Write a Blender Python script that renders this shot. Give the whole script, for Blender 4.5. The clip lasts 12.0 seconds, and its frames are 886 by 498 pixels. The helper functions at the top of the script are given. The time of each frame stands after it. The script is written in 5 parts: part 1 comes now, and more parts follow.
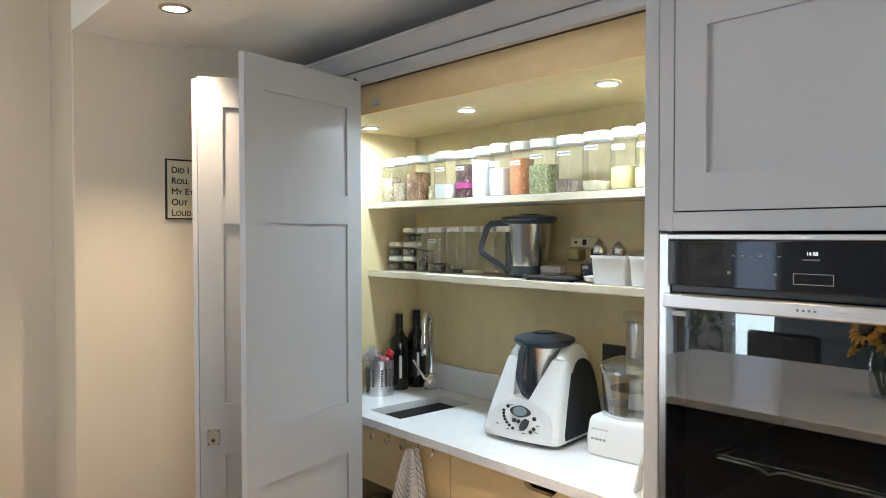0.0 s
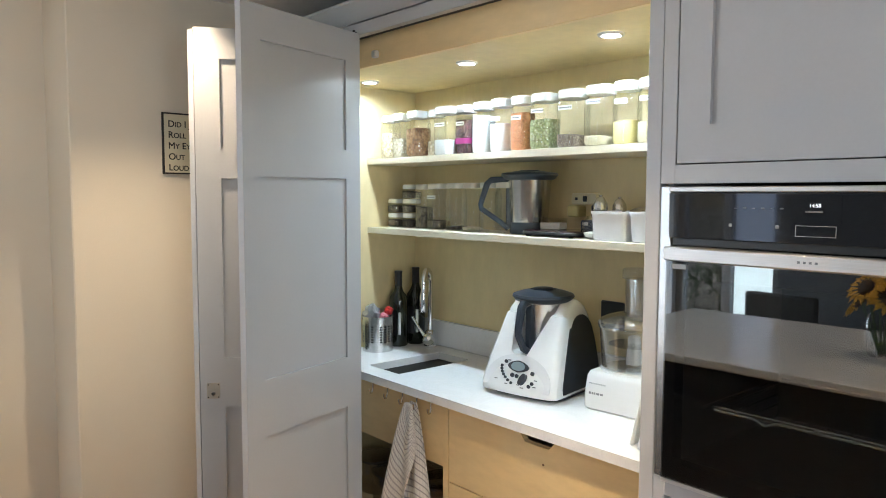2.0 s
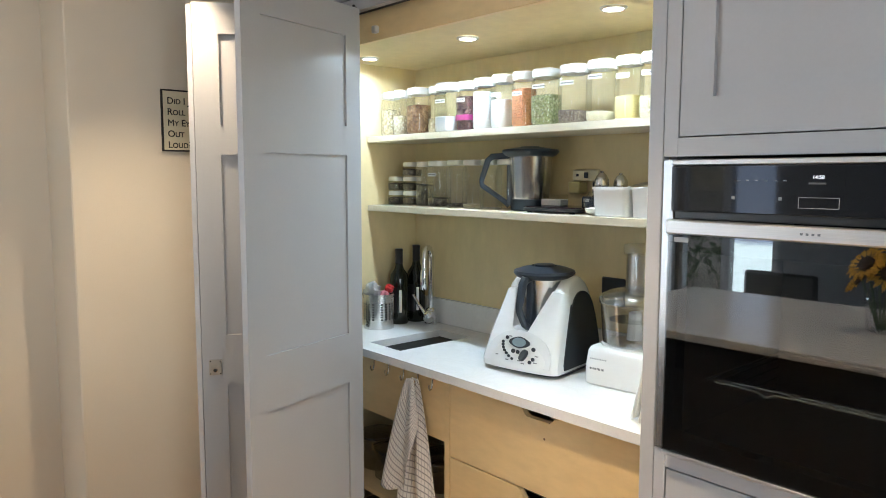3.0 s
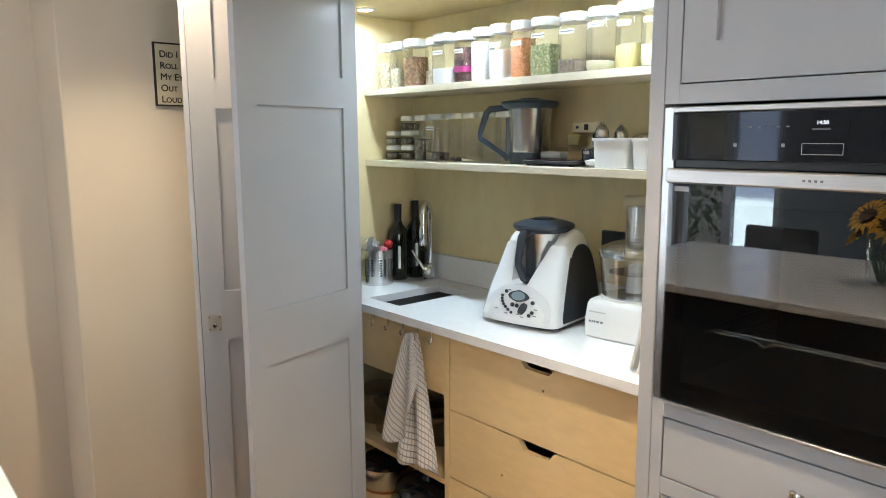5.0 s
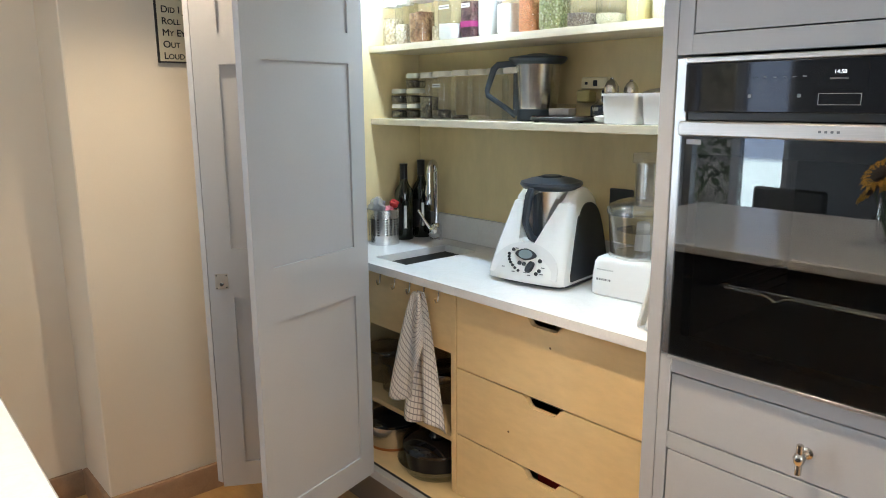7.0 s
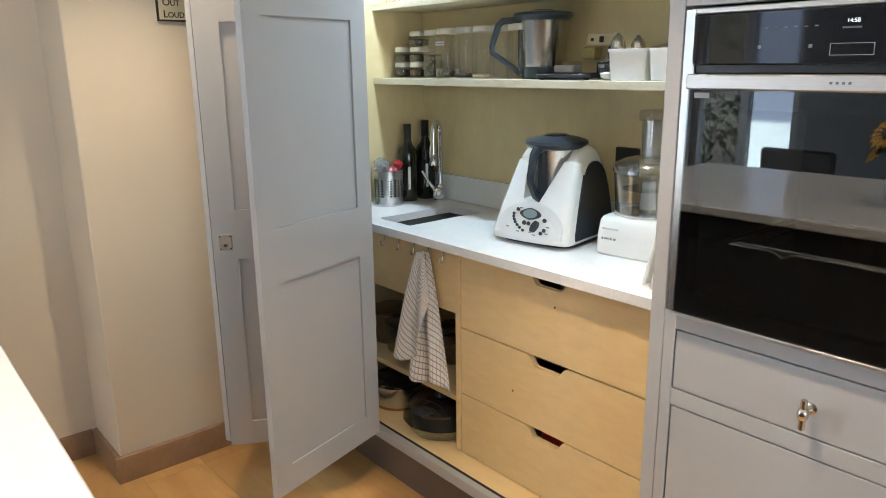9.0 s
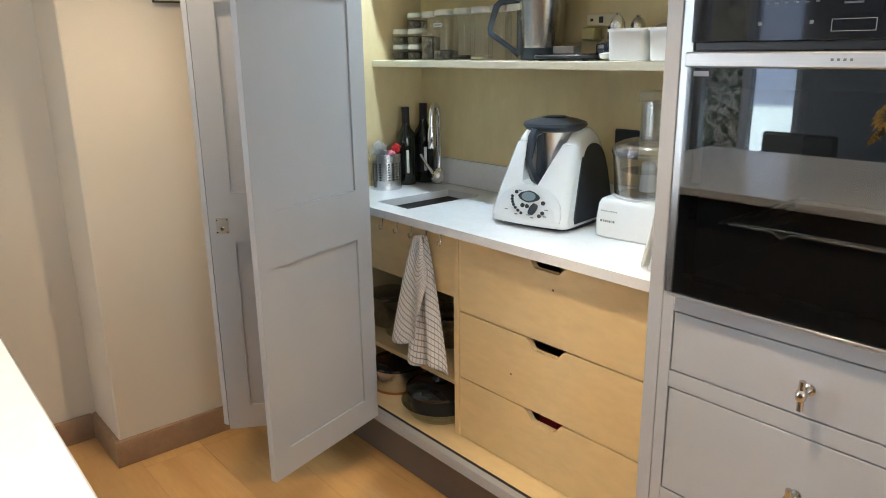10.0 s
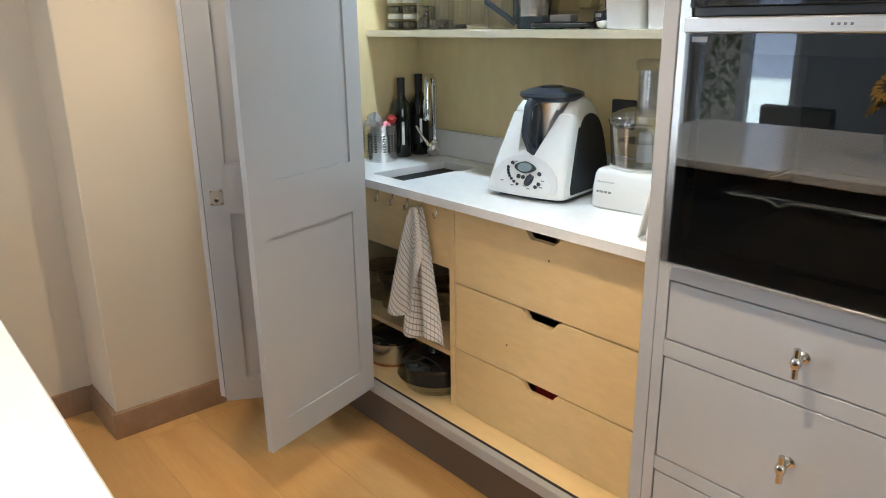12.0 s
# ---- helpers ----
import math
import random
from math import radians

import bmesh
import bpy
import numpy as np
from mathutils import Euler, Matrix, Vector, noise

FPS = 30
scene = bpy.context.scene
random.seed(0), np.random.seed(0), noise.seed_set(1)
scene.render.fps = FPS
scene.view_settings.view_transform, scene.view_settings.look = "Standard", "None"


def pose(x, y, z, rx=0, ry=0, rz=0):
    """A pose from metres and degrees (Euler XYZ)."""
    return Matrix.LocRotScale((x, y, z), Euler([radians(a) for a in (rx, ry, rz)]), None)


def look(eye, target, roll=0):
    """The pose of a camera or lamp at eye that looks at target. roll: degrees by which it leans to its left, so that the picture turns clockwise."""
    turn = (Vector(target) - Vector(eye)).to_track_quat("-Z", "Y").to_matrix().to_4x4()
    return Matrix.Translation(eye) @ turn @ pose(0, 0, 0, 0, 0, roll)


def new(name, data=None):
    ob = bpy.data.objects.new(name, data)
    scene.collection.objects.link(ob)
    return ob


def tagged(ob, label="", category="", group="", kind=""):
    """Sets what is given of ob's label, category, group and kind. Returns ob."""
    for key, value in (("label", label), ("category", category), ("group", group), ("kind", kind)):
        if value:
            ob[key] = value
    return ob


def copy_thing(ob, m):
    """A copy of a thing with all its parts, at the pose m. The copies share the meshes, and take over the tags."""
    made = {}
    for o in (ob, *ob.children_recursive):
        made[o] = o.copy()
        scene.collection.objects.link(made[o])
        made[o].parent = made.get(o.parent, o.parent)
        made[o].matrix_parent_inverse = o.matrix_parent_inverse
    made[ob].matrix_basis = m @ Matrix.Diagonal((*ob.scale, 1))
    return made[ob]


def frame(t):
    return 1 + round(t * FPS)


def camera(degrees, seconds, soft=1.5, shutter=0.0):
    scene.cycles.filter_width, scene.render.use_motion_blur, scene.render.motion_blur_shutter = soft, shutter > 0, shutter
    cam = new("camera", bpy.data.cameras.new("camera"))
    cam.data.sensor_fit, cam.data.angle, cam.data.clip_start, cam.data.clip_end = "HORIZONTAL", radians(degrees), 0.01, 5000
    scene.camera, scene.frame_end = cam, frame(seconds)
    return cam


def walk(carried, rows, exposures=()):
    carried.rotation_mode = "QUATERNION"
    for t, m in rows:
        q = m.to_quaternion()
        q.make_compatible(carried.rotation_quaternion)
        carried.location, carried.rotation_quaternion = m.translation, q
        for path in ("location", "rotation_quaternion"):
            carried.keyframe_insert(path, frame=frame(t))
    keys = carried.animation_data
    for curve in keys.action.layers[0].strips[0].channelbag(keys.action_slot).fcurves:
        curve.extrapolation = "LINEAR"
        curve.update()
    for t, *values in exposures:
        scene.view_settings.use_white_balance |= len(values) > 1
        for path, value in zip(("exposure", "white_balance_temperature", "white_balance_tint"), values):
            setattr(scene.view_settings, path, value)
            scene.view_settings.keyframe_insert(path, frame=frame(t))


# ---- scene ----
cam = camera(63.1, 12.0, 0.95)
PATH = [
    (0, (0.79, -1.288, 1.492), (-0.716, 0.027, 1.446), -0.1),
    (0.5, (0.789, -1.289, 1.487), (-0.712, 0.03, 1.415), 0.1),
    (1, (0.787, -1.286, 1.479), (-0.716, 0.03, 1.383), 0.1),
    (1.5, (0.785, -1.281, 1.476), (-0.719, 0.032, 1.355), 0.1),
    (2, (0.783, -1.282, 1.47), (-0.718, 0.031, 1.321), 0.2),
    (2.5, (0.781, -1.286, 1.464), (-0.715, 0.03, 1.294), 0.2),
    (3, (0.779, -1.287, 1.454), (-0.717, 0.026, 1.255), 0.1),
    (5, (0.773, -1.274, 1.436), (-0.713, 0.028, 1.126), -0.3),
    (5.5, (0.77, -1.275, 1.431), (-0.715, 0.022, 1.098), -0.3),
    (6, (0.768, -1.275, 1.426), (-0.719, 0.013, 1.066), -0.3),
    (6.5, (0.766, -1.274, 1.421), (-0.721, 0.008, 1.042), -0.4),
    (7, (0.762, -1.273, 1.415), (-0.719, 0.007, 1.009), -0.4),
    (9, (0.759, -1.267, 1.397), (-0.716, -0.012, 0.898), -0.7),
    (9.5, (0.757, -1.265, 1.394), (-0.711, -0.011, 0.873), -0.8),
    (10, (0.758, -1.254, 1.383), (-0.712, -0.008, 0.849), -0.8),
    (10.5, (0.756, -1.255, 1.381), (-0.707, -0.008, 0.83), -0.7),
    (11, (0.758, -1.25, 1.373), (-0.703, -0.007, 0.81), -0.7),
    (11.5, (0.754, -1.254, 1.374), (-0.698, -0.008, 0.792), -0.7),
    (12, (0.756, -1.25, 1.368), (-0.694, -0.009, 0.77), -0.8),
]
walk(cam, [(t, look(e, g, r)) for t, e, g, r in PATH])

# ---- world and lights ----
world = bpy.data.worlds.new("world")
scene.world = world
world.use_nodes = True
wn = world.node_tree.nodes
sky = wn.new("ShaderNodeTexSky")
sky.sky_type = "NISHITA"
sky.sun_disc = False
sky.sun_elevation = radians(35)
sky.sun_rotation = radians(150)
wn["Background"].inputs["Strength"].default_value = 0.12
world.node_tree.links.new(sky.outputs[0], wn["Background"].inputs[0])
scene.view_settings.exposure = 0.0

WARM = (1.0, 0.795, 0.55)
COOL = (0.76, 0.88, 1.0)
NEUTRAL = (0.64, 0.84, 1.0)

sun_data = bpy.data.lights.new("sun", "SUN")
sun_data.energy, sun_data.angle, sun_data.color = 1.2, radians(10), (1.0, 0.95, 0.88)
sun = new("sun", sun_data)
sun.matrix_world = look((3, -12, 9), (0, -4, 0))


def area_lamp(name, m, sx, sy, watts, colour):
    d = bpy.data.lights.new(name, "AREA")
    d.shape, d.size, d.size_y, d.energy, d.color = "RECTANGLE", sx, sy, watts, colour
    ob = new(name, d)
    ob.matrix_world = m
    return ob


def spot_lamp(name, at, watts, colour, degrees=110, blend=0.6, radius=0.03, aim=(0, 0, -1)):
    d = bpy.data.lights.new(name, "SPOT")
    d.energy, d.color, d.spot_size, d.spot_blend, d.shadow_soft_size = watts, colour, radians(degrees), blend, radius
    ob = new(name, d)
    ob.matrix_world = look(at, Vector(at) + Vector(aim))
    return ob


PANTRY_SPOTS = [(-1.37, 0.25), (-0.86, 0.25), (-0.33, 0.25)]
# the last two are unseen, added to brighten the island top and cabinet fronts
DOWNLIGHTS_AND_FILL = [(-1.228, -0.517, 2.121), (0.0, -0.517, 2.121), (1.25, -0.517, 2.121), (-0.25, -1.75, 2.4), (1.0, -1.75, 2.4)]
for px, py in PANTRY_SPOTS:
    puck = area_lamp("pantry_spot", look((px, py, 1.868), (px, py, 0)), 0.046, 0.046, 3.8, NEUTRAL)
    puck.data.shape, puck.data.spread = "DISK", radians(164)
for (px, py, pz), watts in zip(DOWNLIGHTS_AND_FILL, (62.0, 98.0, 98.0, 62.0, 62.0)):
    spot_lamp("ceiling_spot", (px, py, pz - 0.016), watts, WARM, 93 if px < -1 else 88, 1.0, 0.014)
# cool fill lamps, set in the unseen end window and side window added for them
area_lamp("west_daylight", look((-4.62, -2.95, 1.18), (-1.0, -2.0, 0.9)), 2.2, 1.7, 440.0, COOL)
area_lamp("side_daylight", look((3.74, -1.9, 1.35), (0, -1.9, 1.2)), 2.1, 1.25, 56.0, COOL)


# ---- materials ----
def nodes_of(name):
    m = bpy.data.materials.new(name)
    m.use_nodes = True
    t = m.node_tree
    return m, t.nodes, t.links, t.nodes["Principled BSDF"]


def coords(n, l, scale=(1, 1, 1), kind="Object", rot=(0, 0, 0)):
    tc = n.new("ShaderNodeTexCoord")
    mp = n.new("ShaderNodeMapping")
    mp.inputs["Scale"].default_value = scale
    mp.inputs["Rotation"].default_value = rot
    l.new(tc.outputs[kind], mp.inputs["Vector"])
    return mp.outputs[0]


def noise_node(n, l, vec, scale, detail=4.0, rough=0.55, dist=0.0):
    t = n.new("ShaderNodeTexNoise")
    t.inputs["Scale"].default_value = scale
    t.inputs["Detail"].default_value = detail
    t.inputs["Roughness"].default_value = rough
    t.inputs["Distortion"].default_value = dist
    l.new(vec, t.inputs["Vector"])
    return t.outputs["Fac"]


def ramp(n, l, fac, stops):
    r = n.new("ShaderNodeValToRGB")
    while len(r.color_ramp.elements) < len(stops):
        r.color_ramp.elements.new(0.5)
    for e, (p, c) in zip(r.color_ramp.elements, stops):
        e.position, e.color = p, (*c, 1)
    l.new(fac, r.inputs[0])
    return r.outputs[0]


def bump(n, l, p, height, strength, distance=0.002):
    b = n.new("ShaderNodeBump")
    b.inputs["Strength"].default_value = strength
    b.inputs["Distance"].default_value = distance
    l.new(height, b.inputs["Height"])
    l.new(b.outputs[0], p.inputs["Normal"])


def mix_mul(n, l, a, b, fac=1.0):
    m = n.new("ShaderNodeMix")
    m.data_type, m.blend_type = "RGBA", "MULTIPLY"
    m.inputs[0].default_value = fac
    l.new(a, m.inputs[6])
    l.new(b, m.inputs[7])
    return m.outputs[2]


def shade(c, k):
    return tuple(min(1.0, v * k) for v in c)


def surface(name, colour, rough=0.5, metal=0.0, grain=60.0, vary=0.06, relief=0.08, spec=0.5, large=2.5, coat=0.0):
    """Plain paint, plastic or metal with two scales of unevenness."""
    m, n, l, p = nodes_of(name)
    v = coords(n, l)
    big = ramp(n, l, noise_node(n, l, v, large, 3), [(0.3, shade(colour, 1 - vary)), (0.7, shade(colour, 1 + vary))])
    fine = noise_node(n, l, v, grain, 5)
    fine_c = ramp(n, l, fine, [(0.25, (1 - vary,) * 3), (0.75, (1.0,) * 3)])
    l.new(mix_mul(n, l, big, fine_c), p.inputs["Base Color"])
    r = n.new("ShaderNodeMapRange")
    r.inputs["To Min"].default_value, r.inputs["To Max"].default_value = max(0.02, rough * 0.85), min(1, rough * 1.15)
    l.new(noise_node(n, l, v, large * 4, 3), r.inputs["Value"])
    l.new(r.outputs[0], p.inputs["Roughness"])
    p.inputs["Metallic"].default_value = metal
    p.inputs["Specular IOR Level"].default_value = spec
    p.inputs["Coat Weight"].default_value = coat
    p.inputs["Coat Roughness"].default_value = 0.06
    if relief:
        bump(n, l, p, fine, relief)
    return m


def wood(name, light, dark, stretch=(1, 14, 14), scale=2.5, rough=0.45, relief=0.1, per_object=0.12):
    m, n, l, p = nodes_of(name)
    v = coords(n, l, stretch)
    info = n.new("ShaderNodeObjectInfo")
    add = n.new("ShaderNodeVectorMath")
    add.operation = "MULTIPLY_ADD"
    add.inputs[1].default_value = (1, 1, 1)
    l.new(v, add.inputs[0])
    sc = n.new("ShaderNodeMath")
    sc.operation = "MULTIPLY"
    sc.inputs[1].default_value = 37.0
    l.new(info.outputs["Random"], sc.inputs[0])
    l.new(sc.outputs[0], add.inputs[2])
    v = add.outputs[0]
    g = noise_node(n, l, v, scale, 6, 0.6, 0.6)
    col = ramp(n, l, g, [(0.28, dark), (0.5, tuple((a + b) / 2 for a, b in zip(light, dark))), (0.72, light)])
    fine = noise_node(n, l, v, scale * 9, 4, 0.6)
    col = mix_mul(n, l, col, ramp(n, l, fine, [(0.3, (0.92,) * 3), (0.65, (1.0,) * 3)]))
    tone = ramp(n, l, info.outputs["Random"], [(0.0, (1 - per_object,) * 3), (1.0, (1.0,) * 3)])
    l.new(mix_mul(n, l, col, tone), p.inputs["Base Color"])
    p.inputs["Roughness"].default_value = rough
    bump(n, l, p, fine, relief, 0.001)
    return m


def quartz(name):
    m, n, l, p = nodes_of(name)
    v = coords(n, l)
    veins = noise_node(n, l, v, 5.0, 8, 0.65, 1.8)
    base = ramp(n, l, veins, [(0.40, (0.785, 0.785, 0.79)), (0.47, (0.80, 0.80, 0.80)), (0.52, (0.765, 0.765, 0.765)), (0.56, (0.80, 0.80, 0.80)), (0.75, (0.795, 0.795, 0.795))])
    speck = ramp(n, l, noise_node(n, l, v, 160.0, 2), [(0.30, (0.965, 0.965, 0.965)), (0.45, (1, 1, 1))])
    l.new(mix_mul(n, l, base, speck), p.inputs["Base Color"])
    p.inputs["Roughness"].default_value = 0.16
    return m


def clear(name, tint=(0.965, 0.97, 0.97), ior=1.45, rough=0.04):
    """Thin clear plastic or glass: see-through, with a gloss that grows at grazing angles."""
    m, n, l, p = nodes_of(name)
    n.remove(p)
    tr, gl, mx = n.new("ShaderNodeBsdfTransparent"), n.new("ShaderNodeBsdfGlossy"), n.new("ShaderNodeMixShader")
    lw, pw, mr = n.new("ShaderNodeLayerWeight"), n.new("ShaderNodeMath"), n.new("ShaderNodeMapRange")
    tr.inputs[0].default_value = (*tint, 1)
    gl.inputs["Roughness"].default_value = rough
    lw.inputs["Blend"].default_value = 0.5
    pw.operation = "POWER"
    pw.inputs[1].default_value = 2.4
    base = ((ior - 1) / (ior + 1)) ** 2
    mr.inputs["To Min"].default_value, mr.inputs["To Max"].default_value = base * 1.3, base * 1.3 + 0.72
    l.new(lw.outputs["Facing"], pw.inputs[0])
    l.new(pw.outputs[0], mr.inputs["Value"])
    l.new(mr.outputs[0], mx.inputs[0])
    l.new(tr.outputs[0], mx.inputs[1])
    l.new(gl.outputs[0], mx.inputs[2])
    l.new(mx.outputs[0], n["Material Output"].inputs[0])
    return m


def grains(name, colours, size, relief=0.8, rough=0.6):
    """Beans, lentils, seeds: cells of slightly different colour with rounded relief."""
    m, n, l, p = nodes_of(name)
    v = coords(n, l)
    t = n.new("ShaderNodeTexVoronoi")
    t.inputs["Scale"].default_value = 1.0 / size
    l.new(v, t.inputs["Vector"])
    sep = n.new("ShaderNodeSeparateColor")
    l.new(t.outputs["Color"], sep.inputs[0])
    stops = [(i / max(1, len(colours) - 1), c) for i, c in enumerate(colours)]
    col = ramp(n, l, sep.outputs[0], stops)
    # shade in the creases between grains, put into the colour
    edge = ramp(n, l, t.outputs["Distance"], [(0.4, (1, 1, 1)), (0.8, (0.62, 0.58, 0.52))])
    l.new(mix_mul(n, l, col, edge), p.inputs["Base Color"])
    p.inputs["Roughness"].default_value = rough
    inv = n.new("ShaderNodeMath")
    inv.operation = "SUBTRACT"
    inv.inputs[0].default_value = 1.0
    l.new(t.outputs["Distance"], inv.inputs[1])
    bump(n, l, p, inv.outputs[0], relief, size * 0.5)
    return m


def glow(name, colour, strength):
    m, n, l, p = nodes_of(name)
    p.inputs["Base Color"].default_value = (0.8, 0.8, 0.8, 1)
    p.inputs["Emission Color"].default_value = (*colour, 1)
    p.inputs["Emission Strength"].default_value = strength
    return m


def brushed(name, colour, rough=0.28, stretch=(1, 1, 120)):
    m, n, l, p = nodes_of(name)
    v = coords(n, l, stretch)
    g = noise_node(n, l, v, 6.0, 3)
    l.new(ramp(n, l, g, [(0.3, shade(colour, 0.88)), (0.7, colour)]), p.inputs["Base Color"])
    p.inputs["Metallic"].default_value = 1.0
    p.inputs["Roughness"].default_value = rough
    bump(n, l, p, g, 0.05, 0.0005)
    return m


def weave(name, ground, stripe):
    """Tea towel: fine woven checks of thin stripes on a pale ground."""
    m, n, l, p = nodes_of(name)
    tc = n.new("ShaderNodeTexCoord")
    sep = n.new("ShaderNodeSeparateXYZ")
    l.new(tc.outputs["UV"], sep.inputs[0])
    outs = []
    for k, (freq, width) in enumerate(((12.0, 0.80), (19.0, 0.80))):
        a = n.new("ShaderNodeMath")
        a.operation = "MULTIPLY"
        a.inputs[1].default_value = freq
        l.new(sep.outputs[k], a.inputs[0])
        f = n.new("ShaderNodeMath")
        f.operation = "FRACT"
        l.new(a.outputs[0], f.inputs[0])
        g = n.new("ShaderNodeMath")
        g.operation = "GREATER_THAN"
        g.inputs[1].default_value = width
        l.new(f.outputs[0], g.inputs[0])
        outs.append(g.outputs[0])
    mx = n.new("ShaderNodeMath")
    mx.operation = "MAXIMUM"
    weak = n.new("ShaderNodeMath")
    weak.operation = "MULTIPLY"
    weak.inputs[1].default_value = 0.75
    l.new(outs[0], weak.inputs[0])
    l.new(weak.outputs[0], mx.inputs[0])
    l.new(outs[1], mx.inputs[1])
    dim = n.new("ShaderNodeMath")
    dim.operation = "MULTIPLY"
    dim.inputs[1].default_value = 0.85
    l.new(mx.outputs[0], dim.inputs[0])
    l.new(ramp(n, l, dim.outputs[0], [(0.0, ground), (1.0, stripe)]), p.inputs["Base Color"])
    p.inputs["Roughness"].default_value = 0.9
    v = coords(n, l)
    bump(n, l, p, noise_node(n, l, v, 500.0, 2), 0.3, 0.001)
    return m


PAINT = surface("grey_cabinet_paint", (0.385, 0.390, 0.402), 0.30, grain=140, vary=0.03, relief=0.05)
# near-black: shade of gaps and hollows put into colour; also tracks and plinth
GAP = surface("gap_shade_and_dark_parts", (0.02, 0.02, 0.022), 0.8, vary=0.1)
WALL = surface("cream_wall_paint", (0.64, 0.572, 0.472), 0.85, grain=220, vary=0.025, relief=0.12)
CEILING = surface("ceiling_paint", (0.78, 0.765, 0.74), 0.9, grain=200, vary=0.02, relief=0.08)
PLY = wood("birch_plywood", (0.83, 0.63, 0.34), (0.77, 0.56, 0.285), (1, 3, 3), 1.5, 0.36, 0.03, 0.05)
PLY_WALL = wood("birch_lining", (0.78, 0.645, 0.37), (0.71, 0.57, 0.31), (1.5, 1.5, 0.6), 1.5, 0.5, 0.05, 0.04)
PLY_EDGE = wood("plywood_edge", (0.62, 0.50, 0.33), (0.40, 0.30, 0.18), (1, 1, 60), 4.0, 0.55, 0.08, 0.03)
SHELF = wood("pale_shelf_board", (0.78, 0.71, 0.56), (0.68, 0.60, 0.45), (1, 6, 6), 1.6, 0.4, 0.05, 0.05)
OAK = wood("oak_floor", (0.60, 0.355, 0.14), (0.475, 0.26, 0.09), (1, 7, 7), 1.2, 0.34, 0.1, 0.16)
OAK_TRIM = wood("oak_skirting", (0.33, 0.205, 0.12), (0.25, 0.145, 0.08), (9, 1, 9), 1.6, 0.4, 0.1, 0.1)
QUARTZ = quartz("white_quartz")
STEEL = brushed("brushed_steel", (0.66, 0.65, 0.64), 0.24)
STEEL_H = brushed("brushed_steel_trim", (0.56, 0.55, 0.54), 0.42, (1, 120, 120))
CHROME = surface("chrome", (0.82, 0.82, 0.83), 0.07, 1.0, vary=0.02, relief=0.0)
NICKEL = surface("satin_nickel", (0.60, 0.56, 0.50), 0.24, 1.0, vary=0.05, relief=0.02)
WHITE = surface("white_plastic", (0.86, 0.86, 0.85), 0.2, vary=0.02, relief=0.02)
WHITE_LID = surface("white_lid", (0.82, 0.82, 0.80), 0.4, vary=0.03, relief=0.03)
CHARCOAL = surface("charcoal_plastic", (0.030, 0.034, 0.042), 0.38, vary=0.12, relief=0.05)
BLUE_BLACK = surface("blue_grey_plastic", (0.026, 0.036, 0.052), 0.34, vary=0.1, relief=0.04)
BLACK = surface("black_plastic", (0.012, 0.012, 0.013), 0.35, vary=0.1, relief=0.03)
BLACK_GLOSS = surface("black_gloss", (0.008, 0.008, 0.009), 0.04, vary=0.05, relief=0.0, spec=0.6)
ENAMEL = surface("black_enamel", (0.015, 0.015, 0.016), 0.3, vary=0.2, relief=0.1)
TOUGH_CLEAR = clear("tough_clear_plastic", (0.90, 0.915, 0.925), 2.5, 0.16)
CLEAR = clear("clear_plastic", ior=1.5)
GLASS = clear("window_glass", (0.96, 0.98, 0.97), 1.45, 0.0)
OVEN_GLASS = clear("dark_oven_glass", (0.60, 0.62, 0.62), 1.92, 0.0)
LED_COOL = glow("led_disc", (0.90, 0.96, 1.0), 60.0)
LED_WARM = glow("warm_led_disc", (1.0, 0.86, 0.66), 14.0)


# ---- mesh helpers ----
def mesh_of(name, bm, material, smooth=False):
    me = bpy.data.meshes.new(name)
    bmesh.ops.recalc_face_normals(bm, faces=bm.faces)
    bm.to_mesh(me)
    bm.free()
    for m in material if isinstance(material, (list, tuple)) else [material]:
        me.materials.append(m)
    if smooth:
        me.polygons.foreach_set("use_smooth", [True] * len(me.polygons))
        me.set_sharp_from_angle(angle=radians(38))
    return me


def part(name, bm, material, parent=None, label="", smooth=True):
    ob = new(name, mesh_of(name, bm, material, smooth))
    if parent is not None:
        ob.parent = parent
    if label:
        ob["label"] = label
    return ob


def thing(name, m, label, category, group="", kind=""):
    ob = new(name)
    ob.matrix_basis = m
    return tagged(ob, label, category, group, kind)


def setting(name, bm, material, label, category, smooth=False):
    ob = new(name, mesh_of(name, bm, material, smooth))
    return tagged(ob, label, category, "", "structure")


def box(x0, x1, y0, y1, z0, z1, bevel=0.0, bm=None, seg=1):
    bm = bm or bmesh.new()
    vs = [bm.verts.new((x, y, z)) for z in (z0, z1) for y in (y0, y1) for x in (x0, x1)]
    faces = [bm.faces.new([vs[i] for i in q]) for q in ((0, 2, 3, 1), (4, 5, 7, 6), (0, 1, 5, 4), (2, 6, 7, 3), (0, 4, 6, 2), (1, 3, 7, 5))]
    if bevel:
        edges = list({e for f in faces for e in f.edges})
        bmesh.ops.bevel(bm, geom=edges, offset=bevel, segments=seg, affect="EDGES", profile=0.5)
    return bm


def loft(rings, bm=None, cap0=True, cap1=True, closed=True):
    """Skin through rings of points; each ring has the same count."""
    bm = bm or bmesh.new()
    rows = [[bm.verts.new(p) for p in r] for r in rings]
    k = len(rows[0])
    for a, b in zip(rows, rows[1:]):
        for i in range(k if closed else k - 1):
            j = (i + 1) % k
            bm.faces.new((a[i], a[j], b[j], b[i]))
    if cap0:
        bm.faces.new(rows[0][::-1])
    if cap1:
        bm.faces.new(rows[-1])
    return bm


